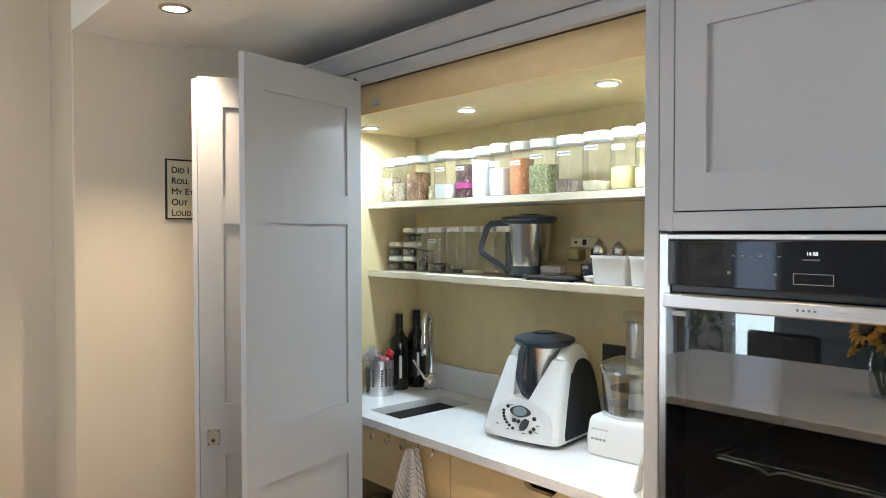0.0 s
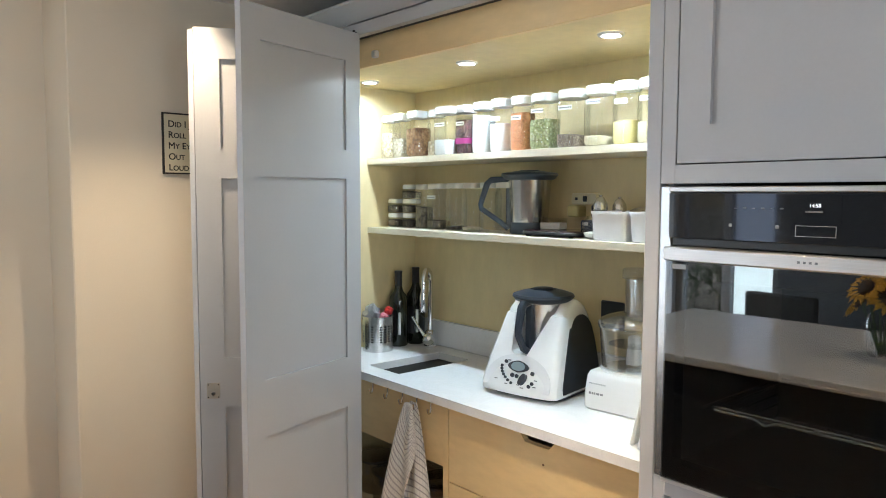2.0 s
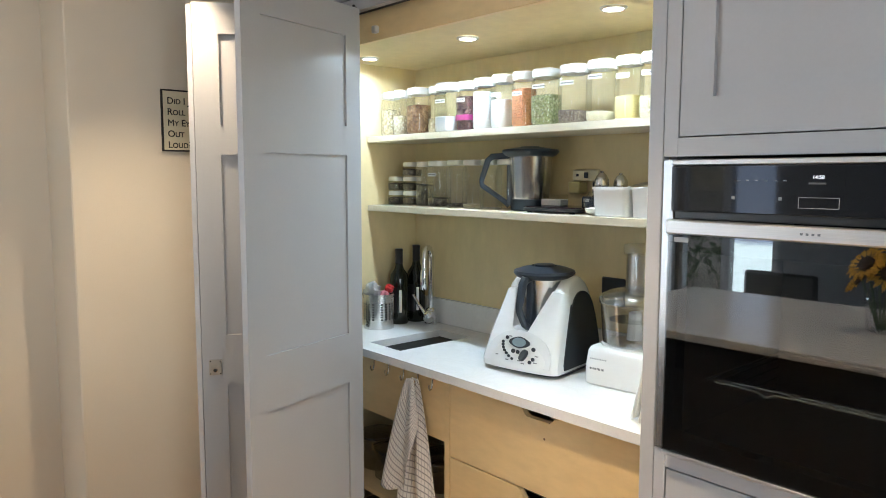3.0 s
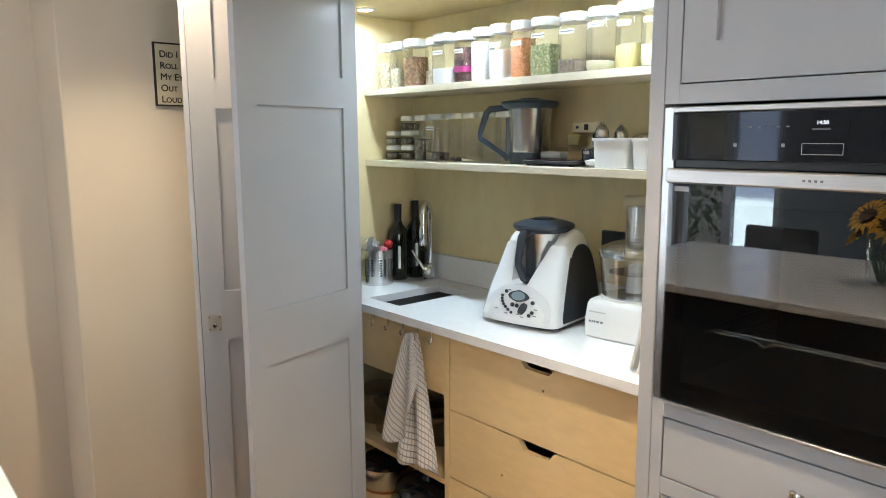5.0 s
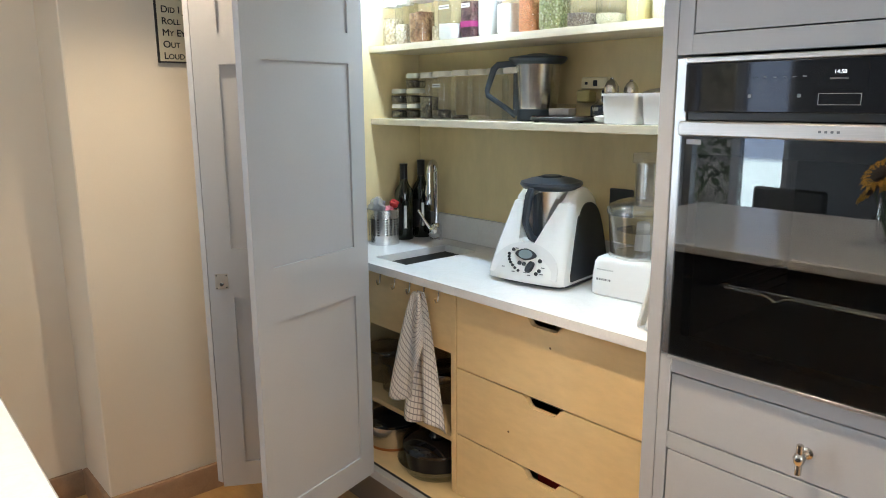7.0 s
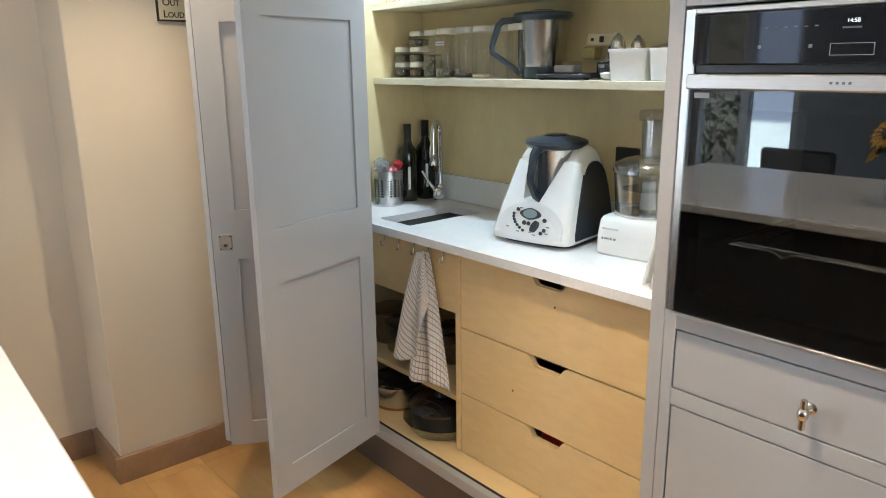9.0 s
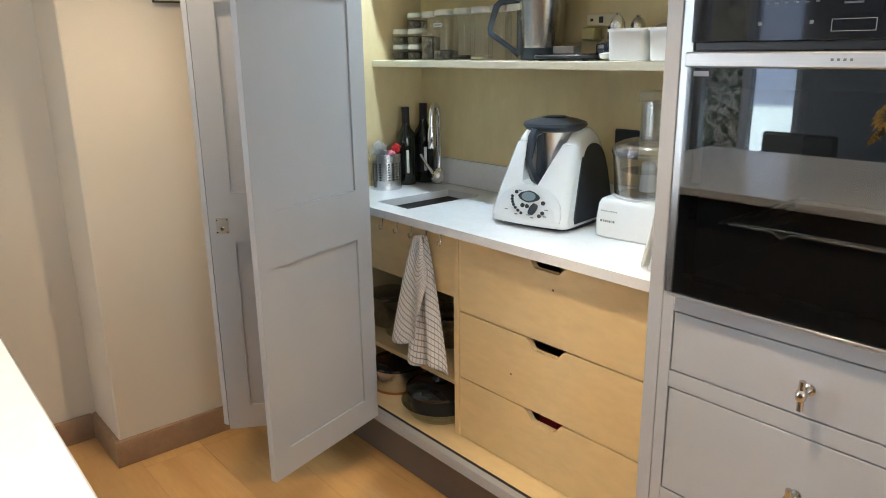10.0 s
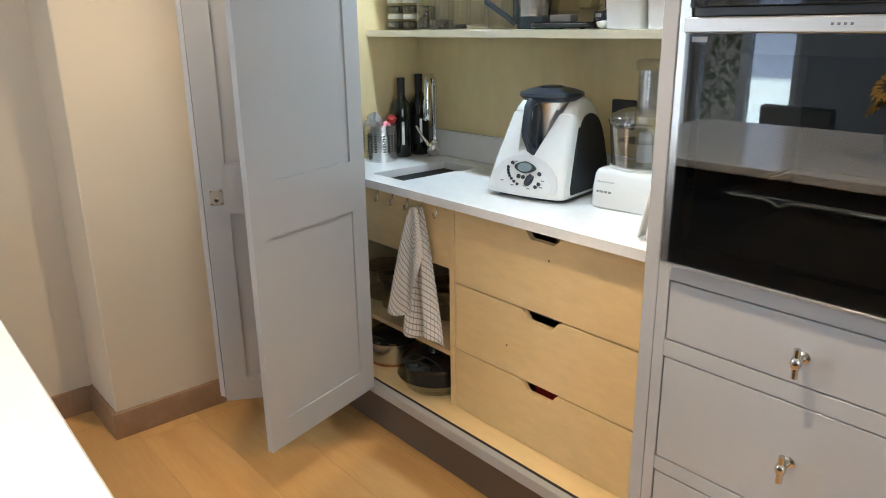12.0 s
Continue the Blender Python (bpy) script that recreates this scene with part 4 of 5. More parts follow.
# ---- food processor ----
fp = thing("food_processor", pose(-0.355, 0.420, WT + 0.0005, 0, 0, 6), "white food processor with a clear work bowl and feed tube", "food processor")
part("motor_base", loft([ring(0, 0, z, rx, ry, 48, 8) for z, rx, ry in ((0.0, 0.100, 0.100), (0.004, 0.104, 0.104), (0.05, 0.104, 0.104), (0.092, 0.099, 0.099), (0.102, 0.094, 0.094), (0.106, 0.086, 0.086))]), WHITE, fp, "white plastic motor base")
part("collar", lathe([(0.090, 0.104), (0.090, 0.111), (0.080, 0.1115)], count=36), WHITE, fp, "white collar")
part("work_bowl", lathe([(0.083, 0.112), (0.087, 0.116), (0.095, 0.222), (0.098, 0.224), (0.098, 0.230), (0.095, 0.231)], count=40, cap1=False), TOUGH_CLEAR, fp, "clear work bowl")
part("bowl_lid", lathe([(0.099, 0.227), (0.099, 0.238), (0.092, 0.247), (0.070, 0.258), (0.045, 0.264), (0.034, 0.266)], count=40, cap0=False, cap1=False), TOUGH_CLEAR, fp, "clear lid")
part("blade_hub", lathe([(0.022, 0.121), (0.020, 0.15), (0.017, 0.196), (0.010, 0.200)], count=24), PANEL, fp, "pale blade hub")
part("disc", lathe([(0.07, 0.176), (0.07, 0.1785), (0.02, 0.180)], count=36), CLEAR, fp, "clear disc")
part("feed_tube", loft([ring(0.012, 0.0, z, 0.038, 0.030, 32, 2.6) for z in (0.246, 0.360)], None, False, False), TOUGH_CLEAR, fp, "clear feed tube")
part("pusher", loft([ring(0.012, 0.0, z, a, b, 32, 2.6) for z, a, b in ((0.26, 0.033, 0.026), (0.360, 0.034, 0.027), (0.3605, 0.046, 0.037), (0.384, 0.046, 0.037), (0.388, 0.042, 0.033))]), clear("frosted_plastic", (0.86, 0.86, 0.84), 1.5, 0.25), fp, "frosted pusher")
b = bmesh.new()
px = -0.078
for w in (0.009, 0.006, 0.007, 0.004, 0.009, 0.004, 0.007):
    box(px, px + w * 0.55, -0.1050, -0.1030, 0.044, 0.0495, bm=b)
    px += w
part("maker_mark", b, PRINT, fp, "small dark maker's mark", False)
b = bmesh.new()
for i in range(10):
    box(-0.078 + i * 0.0052, -0.0763 + i * 0.0052, -0.1035, -0.1000, 0.072, 0.0755, bm=b)
part("model_mark", b, surface("light_print", (0.42, 0.42, 0.43), 0.7), fp, "fine grey model print", False)

# ---- white chopping boards leaning by the right lining ----
for i in range(3):
    m = pose(-0.120 - i * 0.028, 0.20 + 0.010 * i, WT + 0.004, 0, 13, 4)
    tagged(part("chopping_board", box(-0.005, 0.005, -0.085, 0.12, 0.0, 0.155 - i * 0.010, 0.004), WHITE_LID), "thin white plastic chopping board leaning on its edge", "chopping board", "white chopping boards").matrix_basis = m

# ---- tap ----
tap = thing("tap", pose(-1.339, 0.510, WT + 0.0005), "chrome gooseneck kitchen tap with a side lever", "tap")
part("base", lathe([(0.026, 0), (0.026, 0.005), (0.022, 0.008), (0.021, 0.055), (0.017, 0.062), (0.011, 0.066)], count=24), CHROME, tap)
neck = [(0, 0, 0.06), (0, 0, 0.23)] + [(0.035 - 0.035 * math.cos(a), 0, 0.255 + 0.047 * math.sin(a)) for a in [math.pi * i / 12 for i in range(0, 13)]] + [(0.071, 0, 0.215)]
nk = part("spout", tube(neck, 0.0105, None, 14), CHROME, tap, "chrome gooseneck spout")
nk.matrix_basis = pose(0, 0, 0, 0, 0, 298)
hd = part("spray_head", lathe([(0.013, 0.145), (0.015, 0.15), (0.0155, 0.195), (0.012, 0.22)], count=18, cx=0.071), CHROME, nk)
ball = part("lever_hub", lathe([(0.002, -0.026), (0.016, -0.021), (0.024, -0.008), (0.024, 0.008), (0.016, 0.021), (0.002, 0.026)], count=20), CHROME, tap, "round chrome lever hub")
ball.matrix_basis = pose(0.012, -0.020, 0.032, 0, 60, -60)
part("lever", tube([(0.0, -0.02, 0.035), (-0.025, -0.040, 0.075), (-0.048, -0.052, 0.115)], [0.007, 0.006, 0.0055]), CHROME, tap, "slim chrome lever")

# ---- bottles, cutlery drainer ----
BOTTLE = surface("dark_green_glass", (0.012, 0.014, 0.008), 0.08, vary=0.1, relief=0, spec=0.6)
FOIL = surface("black_foil", (0.015, 0.013, 0.014), 0.3, vary=0.1)
for x, y, h, w in ((-1.437, 0.430, 0.292, 0.037), (-1.432, 0.512, 0.302, 0.037)):
    bt = thing("wine_bottle", pose(x, y, WT + 0.0005, 0, 0, 20), "dark glass wine bottle with a pale label edge", "bottle", "wine bottles")
    part("body", lathe([(w * 0.9, 0), (w, 0.006), (w, h * 0.60), (w * 0.93, h * 0.655), (w * 0.50, h * 0.735), (0.0150, h * 0.78), (0.0140, h * 0.80), (0.0140, h * 0.985), (0.012, h)], count=30), BOTTLE, bt, "dark glass")
    part("capsule", lathe([(0.0148, h * 0.80), (0.0148, h * 0.975), (0.0155, h * 0.98), (0.0155, h * 1.0), (0.013, h * 1.004)], count=24), FOIL, bt, "black foil capsule")
    strip = [[((w + 0.0006) * math.cos(a), (w + 0.0006) * math.sin(a), z) for z in (h * 0.16, h * 0.46)] for a in [radians(-58 + i * 5) for i in range(4)]]
    part("label", loft(strip, None, False, False, False), LABEL, bt, "pale paper label edge")
    back = [[((w + 0.0006) * math.cos(a), (w + 0.0006) * math.sin(a), z) for z in (h * 0.14, h * 0.50)] for a in [radians(-150 + i * 8) for i in range(11)]]
    part("front_label", loft(back, None, False, False, False), FOIL, bt, "dark label")


def caddy(x, y, r, h, label):
    """Cylinder of steel sheet with rows of punched holes."""
    ob = thing("cutlery_drainer", pose(x, y, WT + 0.0005), label, "drainer")
    bm = bmesh.new()
    cols, rows_n = 22, 9
    hole_rows = range(1, 8)
    zs = [0.0] + [0.024 + (h - 0.044) * k / rows_n for k in range(rows_n + 1)] + [h]
    cell = 2 * math.pi / cols
    pt = lambda a, z: (r * math.cos(a), r * math.sin(a), z)
    for c in range(cols):
        a0, a1 = c * cell, (c + 1) * cell
        for k in range(len(zs) - 1):
            z0, z1 = zs[k], zs[k + 1]
            quad = [(a0, z0), (a1, z0), (a1, z1), (a0, z1)]
            if 1 <= k <= rows_n and k - 1 in hole_rows and (c // 5) * 5 + 4 != c:
                am, zm = (a0 + a1) / 2, (z0 + z1) / 2
                ra, rz = cell * 0.27, (z1 - z0) * 0.30
                inner = [(am - ra, zm - rz), (am + ra, zm - rz), (am + ra, zm + rz), (am - ra, zm + rz)]
                ov = [bm.verts.new(pt(*q)) for q in quad]
                iv = [bm.verts.new(pt(*q)) for q in inner]
                for i in range(4):
                    bm.faces.new((ov[i], ov[(i + 1) % 4], iv[(i + 1) % 4], iv[i]))
            else:
                bm.faces.new([bm.verts.new(pt(*q)) for q in quad])
    bmesh.ops.remove_doubles(bm, verts=bm.verts, dist=0.00005)
    part("wall", bm, STEEL, ob, "steel wall with punched holes")
    # added near-black sleeve gives the shade seen through the holes
    part("inner", lathe([(r * 0.93, 0.004), (r * 0.93, h * 0.9)], count=30, cap1=False), GAP, ob, "dark sleeve that stands in for shade inside")
    part("rim", lathe([(r - 0.001, h - 0.002), (r + 0.0015, h - 0.001), (r + 0.0015, h + 0.002), (r - 0.001, h + 0.002)], count=40, cap0=False, cap1=False), STEEL, ob, "rolled rim")
    part("bottom", lathe([(r * 0.98, 0), (r * 0.98, 0.003)], count=30), STEEL, ob)
    return ob


caddy(-1.420, 0.318, 0.058, 0.130, "punched steel cutlery drainer with packets in it")
RED = surface("red_plastic", (0.45, 0.02, 0.02), 0.35, vary=0.08)
ROSE = surface("pink_wrapper", (0.72, 0.22, 0.28), 0.4, vary=0.2)
FILM = surface("silver_film", (0.68, 0.68, 0.70), 0.22, 0.7, vary=0.2, grain=25, relief=0.6)


def crumpled(name, m, w, d, h, material, label, category, seed):
    rr = random.Random(seed)
    bm = bmesh.new()
    bmesh.ops.create_icosphere(bm, subdivisions=3, radius=1.0)
    for v in bm.verts:
        k = 1 + 0.32 * noise.noise(v.co * 2.3 + Vector((seed, 0, 0))) + 0.16 * noise.noise(v.co * 6.0 + Vector((0, seed, 0)))
        v.co = Vector((v.co.x * w * k, v.co.y * d * k, v.co.z * h * k))
    ob = tagged(part(name, bm, material, None, "", False), label, category)
    ob.matrix_basis = m
    return ob


crumpled("foil_packet", pose(-1.440, 0.300, WT + 0.130, 10, 20, 30), 0.034, 0.024, 0.048, FILM, "crumpled silver plastic bag in the cutlery drainer", "packet", 3)
crumpled("pink_packet", pose(-1.405, 0.335, WT + 0.118, 0, 30, 0), 0.028, 0.022, 0.022, ROSE, "pink wrapped packet in the cutlery drainer", "packet", 5)
crumpled("red_clip", pose(-1.398, 0.352, WT + 0.150, 0, -20, 40), 0.017, 0.012, 0.016, RED, "red plastic clip in the cutlery drainer", "clip", 9)
tagged(part("tumbler", lathe([(0.028, 0), (0.033, 0.002), (0.036, 0.10), (0.034, 0.10), (0.031, 0.004)], count=28, cx=-1.452, cy=0.205), clear("grey_glass", (0.75, 0.77, 0.78)), None), "plain glass tumbler on the worktop", "glass").location = (0, 0, WT + 0.0005)

# ---- odds and ends on the lower shelf ----
SOCKET = surface("cream_socket", (0.70, 0.62, 0.42), 0.35, vary=0.03)
sock = thing("socket_strip", pose(-0.633, BACK - 0.0005, 1.442), "cream socket strip with a dark switch and a dull yellow lower block", "socket")
part("strip", box(-0.052, 0.048, -0.020, 0.0, 0, 0.036, 0.004), SOCKET, sock, "cream strip")
part("switch", box(-0.004, 0.012, -0.024, -0.0205, 0.009, 0.027, 0.002), BLACK, sock, "dark rocker switch")
part("key_hole", box(-0.036, -0.026, -0.0212, -0.0202, 0.014, 0.022), BLACK, sock, "", False)
# block of a darker, duller yellow below the cream strip
part("plug", box(-0.050, -0.004, -0.045, 0.0, -0.040, -0.002, 0.005), surface("dull_yellow", (0.50, 0.42, 0.18), 0.4), sock, "dull yellow block")
spur = thing("switched_spur", pose(-0.528, BACK - 0.0005, 1.060), "black double socket plate on the pantry back", "socket")
part("plate", box(-0.043, 0.043, -0.010, 0.0, 0.0, 0.086, 0.004), CHARCOAL, spur)
part("switch", box(0.02, 0.04, -0.014, -0.010, 0.035, 0.055, 0.002), BLACK, spur)

scale = thing("kitchen_scale", pose(-0.630, 0.428, S2 + 0.0005, 0, 0, 2), "flat black kitchen scale with a dark red sheen", "scale")
DARK_RED = surface("dark_glossy_red", (0.030, 0.006, 0.008), 0.1, vary=0.1, relief=0)
part("body", loft([ring(0, 0, z, a, b, 36, 7) for z, a, b in ((0.004, 0.098, 0.070), (0.007, 0.102, 0.074), (0.014, 0.102, 0.074), (0.016, 0.100, 0.072))]), BLACK, scale)
part("plate", loft([ring(0, 0, z, a, b, 36, 7) for z, a, b in ((0.0162, 0.099, 0.071), (0.0195, 0.099, 0.071))]), DARK_RED, scale, "glossy dark plate")
for x in (-0.08, 0.08):
    for y in (-0.055, 0.055):
        part("foot", lathe([(0.008, 0), (0.008, 0.0045)], count=12, cx=x, cy=y), BLACK, scale)
GREY_BOX = surface("pale_grey_card", (0.55, 0.54, 0.55), 0.6, vary=0.04)
cb = tagged(part("card_box", box(-0.035, 0.035, -0.022, 0.022, 0.0, 0.020, 0.0015), GREY_BOX), "small pale grey card box on the scale", "box")
cb.matrix_basis = pose(-0.672, 0.445, S2 + 0.0205, 0, 0, 8)
tray = tagged(part("clear_tub", lathe([(0.030, 0), (0.034, 0.05), (0.036, 0.051)], count=24, power=4, cap1=False), CLEAR), "small empty clear plastic tub", "tub")
tray.matrix_basis = pose(-0.735, 0.525, S2 + 0.0005)
charger = thing("charger_plug", pose(-0.590, 0.525, S2 + 0.0005), "dark blue plug-in charger block", "plug")
NAVY = surface("navy_plastic", (0.03, 0.05, 0.09), 0.4, vary=0.1)
part("block", box(-0.028, 0.028, -0.02, 0.02, 0, 0.048, 0.005), NAVY, charger)
part("block_label", box(-0.018, 0.004, -0.0208, -0.0203, 0.032, 0.042), LABEL, charger, "small pale label", False)
part("cord", tube([(0, 0.0, 0.045), (0.004, 0.018, 0.062), (0.0, 0.034, 0.075), (-0.01, 0.042, 0.085)], 0.003), BLACK, charger, "black cord")
part("upper_plug", box(-0.02, 0.012, 0.022, 0.045, 0.055, 0.095, 0.004), BLACK, charger, "black plug")


def shaker(x, y, h):
    ob = thing("shaker", pose(x, y, S2 + 0.0005), "glass shaker bottle with a domed steel cap", "shaker", "shakers")
    part("bottle", lathe([(0.020, 0), (0.022, 0.004), (0.022, h * 0.62), (0.016, h * 0.70)], count=22), clear("shaker_glass", (0.8, 0.82, 0.82), 1.5, 0.02), ob, "glass bottle")
    part("cap", lathe([(0.019, h * 0.64), (0.021, h * 0.66), (0.020, h * 0.80), (0.012, h * 0.92), (0.005, h * 0.96), (0.006, h * 0.985), (0.003, h)], count=22), STEEL, ob, "domed steel cap")


shaker(-0.502, 0.452, 0.126)
shaker(-0.470, 0.500, 0.120)
globe = thing("glass_globe", pose(-0.478, 0.385, S2 + 0.0005), "round clear glass pot with white salt in it", "pot")
part("bowl", lathe([(0.012, 0), (0.024, 0.008), (0.031, 0.030), (0.027, 0.050), (0.016, 0.060), (0.015, 0.066)], count=26, cap1=False), CLEAR, globe, "clear glass")
part("salt", lathe([(0.010, 0.002), (0.021, 0.008), (0.026, 0.018), (0.010, 0.022)], count=22), FLOUR, globe)

TUB = surface("white_tub", (0.78, 0.78, 0.79), 0.4, vary=0.03)
for x, w in ((-0.396, 0.060), (-0.268, 0.064)):
    ob = thing("white_tub", pose(x, 0.432, S2 + 0.0005), "white rectangular plastic storage tub", "tub", "white storage tubs")
    rr = [ring(0, 0, z, w * k, 0.095 * k, 40, 9) for z, k in ((0.0, 0.90), (0.003, 0.93), (0.074, 0.985), (0.074, 1.02), (0.081, 1.02), (0.081, 0.965), (0.006, 0.90))]
    part("tub", loft(rr), TUB, ob)
crumpled("folded_packet", pose(-0.345, 0.47, S2 + 0.070, 0, 12, 20), 0.050, 0.035, 0.022, surface("beige_wrapper", (0.45, 0.38, 0.27), 0.5, vary=0.2, grain=20), "beige wrapped packet in the white tub", "packet", 12)
crumpled("orange_packet", pose(-0.290, 0.45, S2 + 0.078, 0, 0, 10), 0.018, 0.022, 0.014, surface("orange_wrapper", (0.60, 0.14, 0.05), 0.4, vary=0.15), "small orange-red packet in the white tub", "packet", 14)

# ---- hooks and tea towel under the sink ----
HX = (-1.171, -1.090, -1.010, -0.938, -0.868)
HY = DFY + 0.004
for x in HX:
    hk = thing("cup_hook", pose(x, HY, 0.815), "satin nickel cup hook screwed to the board", "hook", "cup hooks")
    part("hook", tube([(0, -0.0005, 0.028), (0, -0.005, 0.028), (0, -0.006, 0.012), (0, -0.007, 0.002), (0.003, -0.013, -0.009), (0.006, -0.021, -0.009), (0.009, -0.027, 0.0), (0.010, -0.028, 0.008)], 0.0027, None, 8), NICKEL, hk)
    part("rose", lathe([(0.005, 0), (0.004, 0.002)], count=10), NICKEL, hk).matrix_basis = pose(0, 0, 0.028, 90, 0, 0)

TOWEL = weave("striped_linen", (0.74, 0.71, 0.67), (0.22, 0.20, 0.21))
towel_bm = bmesh.new()
uvl = towel_bm.loops.layers.uv.new("UVMap")


def cloth(nu, nv, place, shear, du, dv, u0):
    """A grid of cloth; its weave runs askew where the cloth hangs on the bias."""
    rows = [[towel_bm.verts.new(place(i / nu, j / nv)) for i in range(nu + 1)] for j in range(nv + 1)]
    for j in range(nv):
        for i in range(nu):
            f = towel_bm.faces.new((rows[j][i], rows[j][i + 1], rows[j + 1][i + 1], rows[j + 1][i]))
            for lp, (p, q) in zip(f.loops, ((i, j), (i + 1, j), (i + 1, j + 1), (i, j + 1))):
                lp[uvl].uv = (u0 + p / nu * du + shear * q / nv, q / nv * dv - shear * 0.6 * p / nu)


def back_layer(u, v):
    o = v ** 0.75
    s = u - 0.5
    w = 0.030 + 0.150 * o
    x = w * s - 0.004 + 0.034 * v
    y = -0.010 - 0.016 * o * (1 + math.sin(u * 11.0 + 0.5)) - 0.008 * o
    return (x, y, -(0.425 + 0.014 * math.sin(u * 7.0)) * v)


def front_layer(u, v):
    ln = 0.118 + 0.245 * min(1.0, (1 - u) / 0.55) + 0.012 * math.sin(u * 9.0)
    z = v * ln
    o = (z / 0.40) ** 0.8
    w = 0.036 + 0.175 * o
    x = w * (u - 0.5) - 0.008 * o
    y = -0.026 - 0.020 * o * (1 + math.sin(u * 8.0 + 1.6)) - 0.014 * math.sin(math.pi * u) * o - 0.006
    return (x, y, 0.004 * math.sin(math.pi * u) - z)


cloth(40, 40, back_layer, 0.25, 1.5, 1.1, 0.0)
cloth(44, 40, front_layer, 0.75, 1.7, 0.95, 0.3)
towel = tagged(part("tea_towel", towel_bm, TOWEL), "pale striped linen tea towel hanging from a hook", "tea towel")
sol = towel.modifiers.new("thickness", "SOLIDIFY")
sol.thickness = 0.003
towel.matrix_basis = pose(-0.937, HY - 0.008, 0.826)

# ---- pans and tubs in the open bay ----
COPPER = surface("copper_base", (0.50, 0.24, 0.14), 0.25, 1.0, vary=0.1)
pan = thing("saucepan", pose(-1.215, 0.190, 0.1905), "steel saucepan with a black lid and copper base", "pan")
part("base", lathe([(0.088, 0), (0.092, 0.002), (0.092, 0.012)], count=36), COPPER, pan, "copper-coloured base")
part("body", lathe([(0.092, 0.0122), (0.095, 0.02), (0.097, 0.085), (0.100, 0.088)], count=36), STEEL, pan, "polished steel wall")
part("lid", lathe([(0.099, 0.0882), (0.098, 0.096), (0.075, 0.108), (0.02, 0.114), (0.02, 0.125), (0.012, 0.13)], count=36), BLACK_GLOSS, pan, "black lid")
bowl1 = tagged(part("glass_bowl", lathe([(0.075, 0), (0.105, 0.012), (0.128, 0.052), (0.134, 0.056), (0.125, 0.052), (0.10, 0.016)], count=40), clear("thick_glass", (0.82, 0.86, 0.84), 1.5, 0.02)), "shallow clear glass bowl under a black pot", "bowl")
bowl1.matrix_basis = pose(-0.944, 0.170, 0.1905)
pot = thing("casserole", pose(-0.944, 0.170, 0.2070), "black enamel casserole nested in a glass bowl", "pot")
part("body", lathe([(0.082, 0), (0.100, 0.012), (0.110, 0.075), (0.116, 0.078)], count=40), ENAMEL, pot)
part("lid", lathe([(0.117, 0.0782), (0.116, 0.086), (0.085, 0.104), (0.03, 0.112), (0.02, 0.126), (0.026, 0.132), (0.01, 0.135)], count=40), BLACK_GLOSS, pot, "glossy black lid")
for x, y, r, h, k in ((-1.37, 0.28, 0.075, 0.115, 0), (-1.225, 0.26, 0.078, 0.105, 1), (-1.065, 0.34, 0.085, 0.10, 2), (-0.868, 0.235, 0.042, 0.085, 3), (-1.225, 0.42, 0.08, 0.15, 4)):
    ob = thing("clear_tub", pose(x, y, 0.3705), "clear plastic tub on the lower shelf", "tub", "clear tubs")
    part("tub", lathe([(r * 0.9, 0), (r * 0.93, 0.003), (r, h), (r * 1.03, h + 0.002)], count=30, power=4 if k % 2 else 2.4, cap1=False), clear("smoky_plastic", (0.80, 0.78, 0.74), 1.95, 0.16), ob)
    part("tub_lid", lathe([(r * 1.04, h + 0.001), (r * 1.04, h + 0.009), (r * 0.95, h + 0.012)], count=30, power=4 if k % 2 else 2.4), clear("smoky_lid", (0.70, 0.68, 0.64), 2.1, 0.2), ob, "clear lid")
red_box = tagged(part("red_packet", box(-0.50, -0.36, DFY + 0.05, DFY + 0.12, 0.222, 0.372, 0.004), RED), "red packet inside the bottom drawer", "packet")

KNOT = surface("wood_knot", (0.20, 0.10, 0.04), 0.6, vary=0.2)
for front, x, z in zip([c for c in drawer_unit.children if c.name.startswith("drawer")][1:], (-0.567, -0.419), (0.482, 0.772)):
    k = part("knot", lathe([(0.0035, 0), (0.0033, 0.0006), (0.001, 0.0007)], count=10), KNOT, front, "small dark knot")
    k.matrix_basis = pose(x, DFY - 0.0001, z, 90, 0, 0)

# ---- island worktop by the camera ----
island = thing("island", pose(-1.10, -1.072, 0, 0, 0, -1.15), "kitchen island with a pale quartz top and dark base", "island")
part("island_top", box(0, 3.2, -1.05, 0, 0.87, 0.90, 0.003), QUARTZ, island, "pale quartz top")
part("island_base", box(0.04, 3.1, -1.0, -0.06, 0.1, 0.868), surface("dark_island_paint", (0.035, 0.038, 0.045), 0.5), island, "dark painted base")
part("island_plinth", box(0.08, 3.06, -0.95, -0.11, 0.0, 0.0995), GAP, island)

# ---- dining end behind the camera ----
CHAIR = surface("dark_chair", (0.03, 0.032, 0.036), 0.5, vary=0.1)
chair = thing("dining_chair", pose(-1.24, -3.65, 0, 0, 0, 4) @ Matrix.Diagonal((1, 1, 0.86, 1)), "dark upholstered dining chair with slim legs", "chair", "dining chairs")
part("seat", box(-0.23, 0.23, -0.22, 0.22, 0.43, 0.48, 0.02), CHAIR, chair)
part("backrest", box(-0.24, 0.24, 0.19, 0.24, 0.60, 0.98, 0.02), CHAIR, chair)
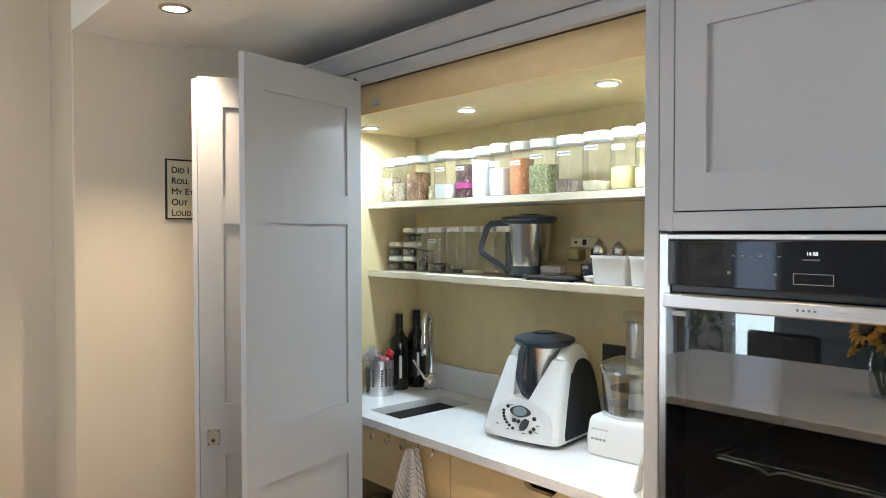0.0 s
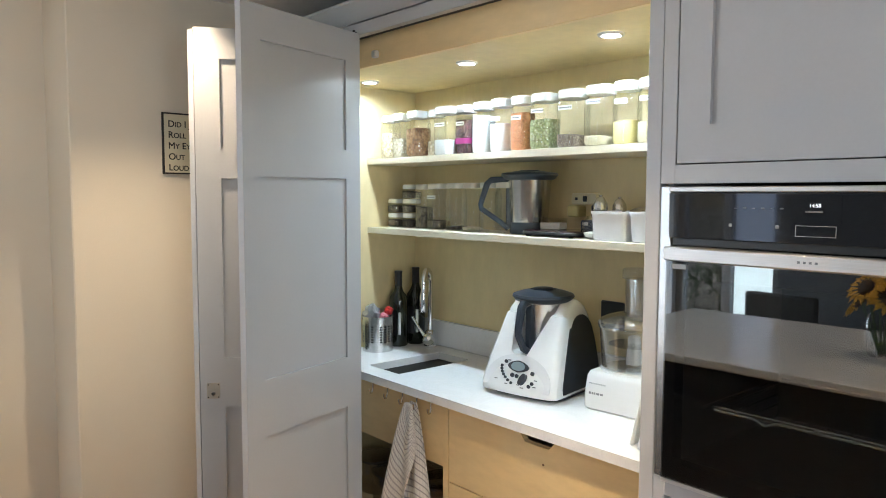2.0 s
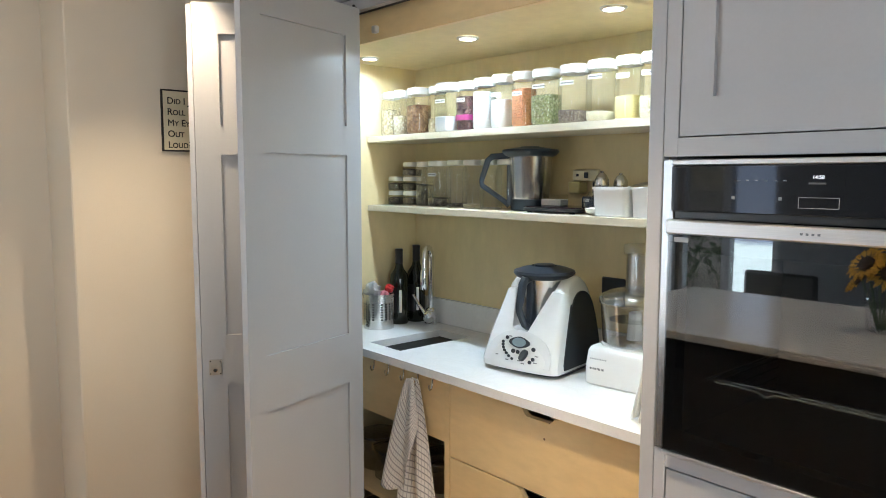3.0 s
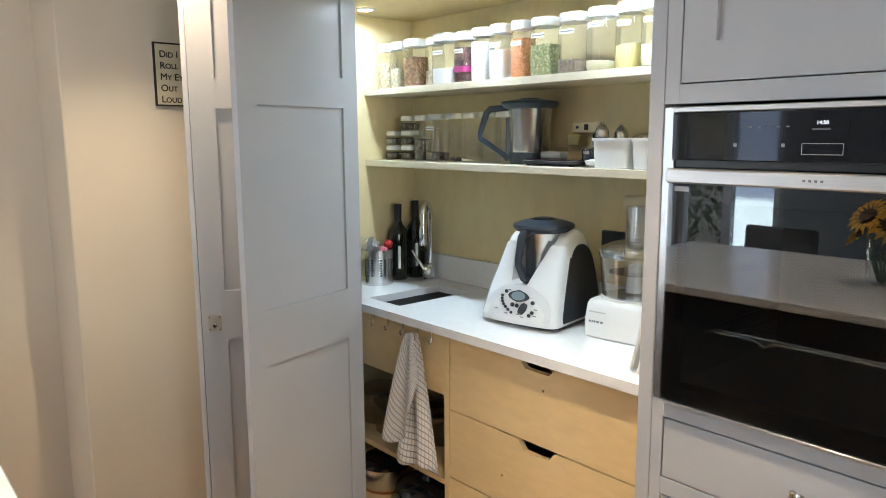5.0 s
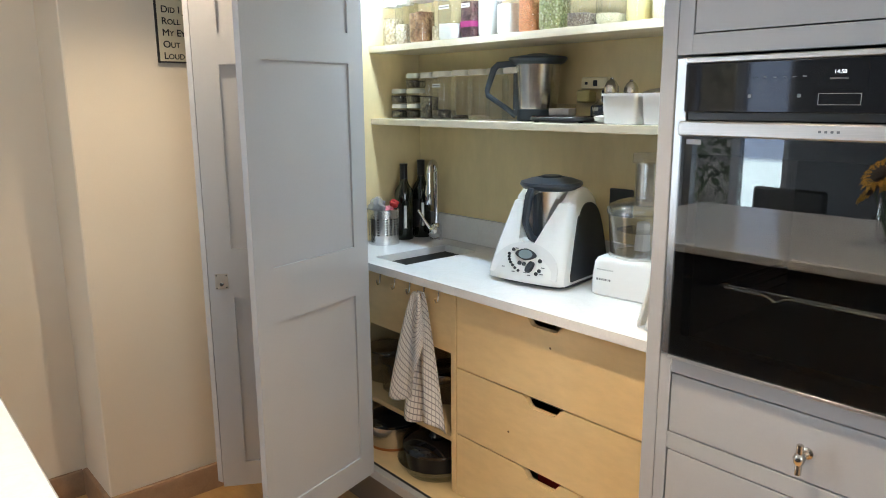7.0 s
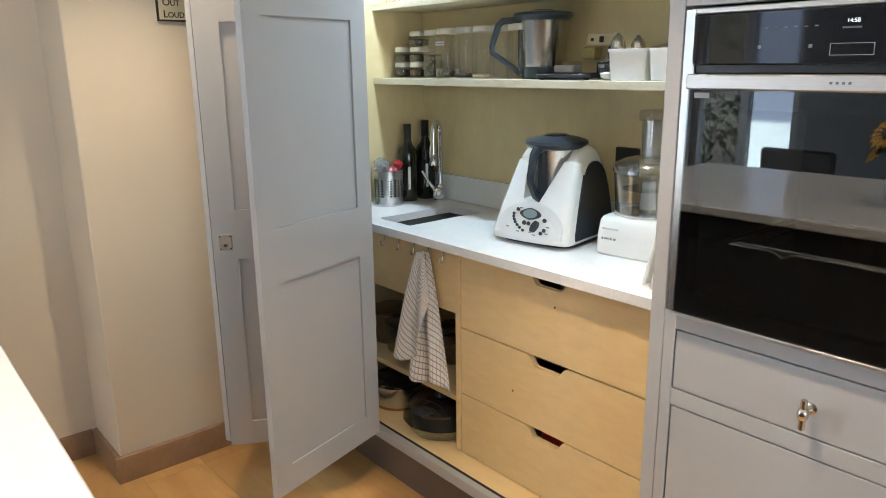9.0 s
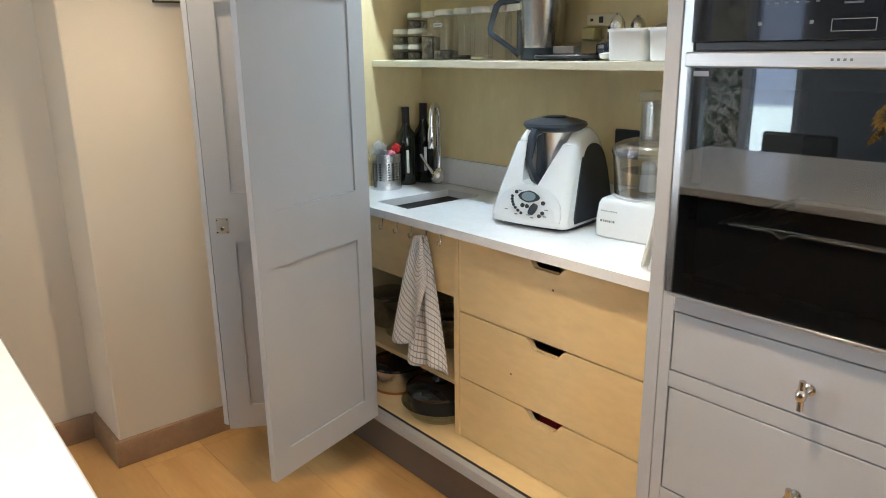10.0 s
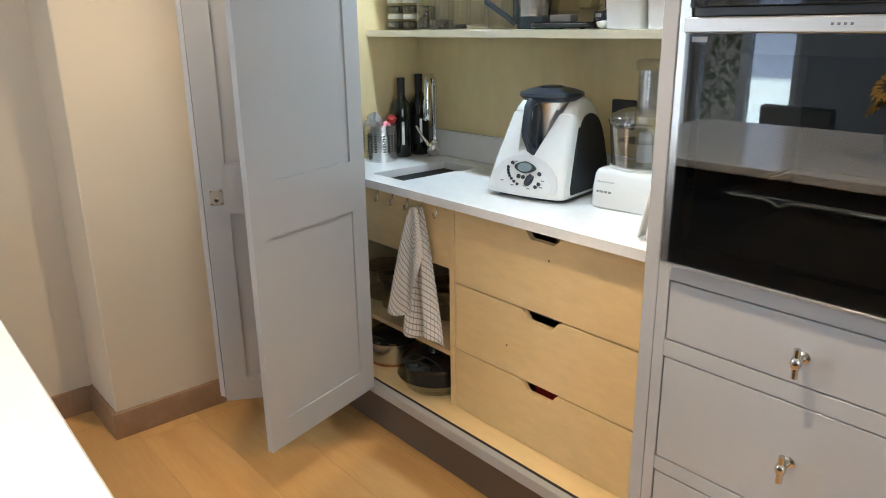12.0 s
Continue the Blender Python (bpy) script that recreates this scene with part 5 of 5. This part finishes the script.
for x in (-0.20, 0.20):
    part("leg", tube([(x, -0.19, 0.43), (x * 1.1, -0.21, 0.0)], 0.014), CHAIR, chair)
    part("leg", tube([(x, 0.21, 0.62), (x, 0.20, 0.43), (x * 1.1, 0.24, 0.0)], 0.014), CHAIR, chair)
copy_thing(chair, pose(-0.58, -3.75, 0, 0, 0, -6) @ Matrix.Diagonal((1, 1, 0.86, 1)))
vase = thing("flower_vase", pose(-0.10, -1.62, 0.9005), "glass vase of orange sunflowers on the island", "vase")
part("vase", lathe([(0.04, 0), (0.05, 0.01), (0.055, 0.12), (0.045, 0.16)], count=24, cap1=False), CLEAR, vase)
PETAL = surface("orange_petal", (0.80, 0.42, 0.03), 0.6, vary=0.2)
LEAF = surface("green_leaf", (0.05, 0.11, 0.03), 0.6, vary=0.3)
SEED = surface("flower_heart", (0.06, 0.03, 0.015), 0.8, vary=0.2)
for k in range(6):
    a = k * 1.05
    tip = Vector((0.075 * math.cos(a), 0.075 * math.sin(a), 0.19 + 0.03 * (k % 3)))
    part("stem", tube([(0.01 * math.cos(a), 0.01 * math.sin(a), 0.01), tip * 0.6, tip], 0.004, None, 6), LEAF, vase)
    pb = bmesh.new()
    for i in range(16):
        b = 2 * math.pi * i / 16
        c, s = math.cos(b), math.sin(b)
        pb.faces.new([pb.verts.new(p) for p in ((0.022 * c, 0.022 * s, 0), (0.042 * c - 0.008 * s, 0.042 * s + 0.008 * c, 0.006), (0.062 * c, 0.062 * s, -0.002), (0.042 * c + 0.008 * s, 0.042 * s - 0.008 * c, 0.006))])
    head = part("petals", pb, PETAL, vase)
    head.matrix_basis = Matrix.Translation(tip) @ Vector((math.cos(a), math.sin(a), 0.8)).to_track_quat("Z", "Y").to_matrix().to_4x4() @ Matrix.Scale(1.3, 4)
    hb = part("heart", lathe([(0.024, -0.004), (0.022, 0.006), (0.008, 0.009)], count=14), SEED, vase)
    hb.matrix_basis = head.matrix_basis

# ---- garden beyond the glass ----
PAVING = surface("pale_paving", (0.42, 0.40, 0.37), 0.8, vary=0.12, grain=8)
setting("ground", box(-60, 60, -80, YB - 0.21, -0.3, -0.06), PAVING, "pale stone paving of the garden", "ground")
def garden_glow(name):
    """Bright garden seen through the door: pale sunlit terrace below, blue-grey shade above."""
    m, n, l, p = nodes_of(name)
    tc, sep = n.new("ShaderNodeTexCoord"), n.new("ShaderNodeSeparateXYZ")
    l.new(tc.outputs["Object"], sep.inputs[0])
    mr = n.new("ShaderNodeMapRange")
    mr.inputs["From Max"].default_value = 2.6
    l.new(sep.outputs[2], mr.inputs["Value"])
    col = ramp(n, l, mr.outputs[0], [(0.0, (0.72, 0.86, 0.95)), (0.325, (0.72, 0.86, 0.95)), (0.345, (0.17, 0.22, 0.34)), (1.0, (0.20, 0.25, 0.37))])
    l.new(col, p.inputs["Emission Color"])
    p.inputs["Emission Strength"].default_value = 8.0
    p.inputs["Base Color"].default_value = (0.3, 0.3, 0.3, 1)
    return m


setting("backdrop", box(-2.47, -1.0, -5.02, -5.0, -0.05, 2.6), garden_glow("garden_glow"), "bright hazy garden beyond the glass door", "backdrop")
hedge_bm = bmesh.new()
hr = random.Random(4)
for i in range(5200):
    x, z = hr.uniform(-9, 1), hr.uniform(0, 2.6)
    y = -8.0 + hr.gauss(0, 0.28) + 0.3 * math.sin(x * 1.3)
    if z > 2.1 + 0.35 * math.sin(x * 1.7) + 0.2 * math.sin(x * 4.1):
        continue
    s = hr.uniform(0.05, 0.11)
    d = Vector((hr.gauss(0, 1), hr.gauss(0, 1), hr.gauss(0, 1))).normalized()
    e = d.orthogonal().normalized()
    c = Vector((x, y, z - 0.06))
    hedge_bm.faces.new([hedge_bm.verts.new(c + q) for q in (e * s, d * s * 0.5, -e * s, -d * s * 0.5)])
hedge = part("hedge", hedge_bm, LEAF, None, "", False)
tagged(hedge, "dense green garden hedge of small leaves", "hedge", "", "stuff")

# ---- floor boards ----
fl = random.Random(11)
BW = 0.21
lengths = (1.6, 1.9, 2.2)
protos = {}
y = YB
while y < YF - 0.001:
    w = min(BW, YF - y)
    x = XL - fl.choice((0.2, 0.7, 1.1, 1.5))
    while x < XR:
        ln = fl.choice(lengths)
        x0, x1 = max(x, XL), min(x + ln, XR)
        x += ln
        if x1 - x0 < 0.02:
            continue
        key = (round(w, 3), round(x1 - x0, 3))
        if key not in protos:
            protos[key] = mesh_of("board", box(0, x1 - x0, 0.0002, w - 0.0002, -0.008, 0.0, 0.0007, None, 1), OAK)
        ob = new("board", protos[key])
        ob.parent = floor
        ob.matrix_basis = pose(x0, y, 0)
    y += w
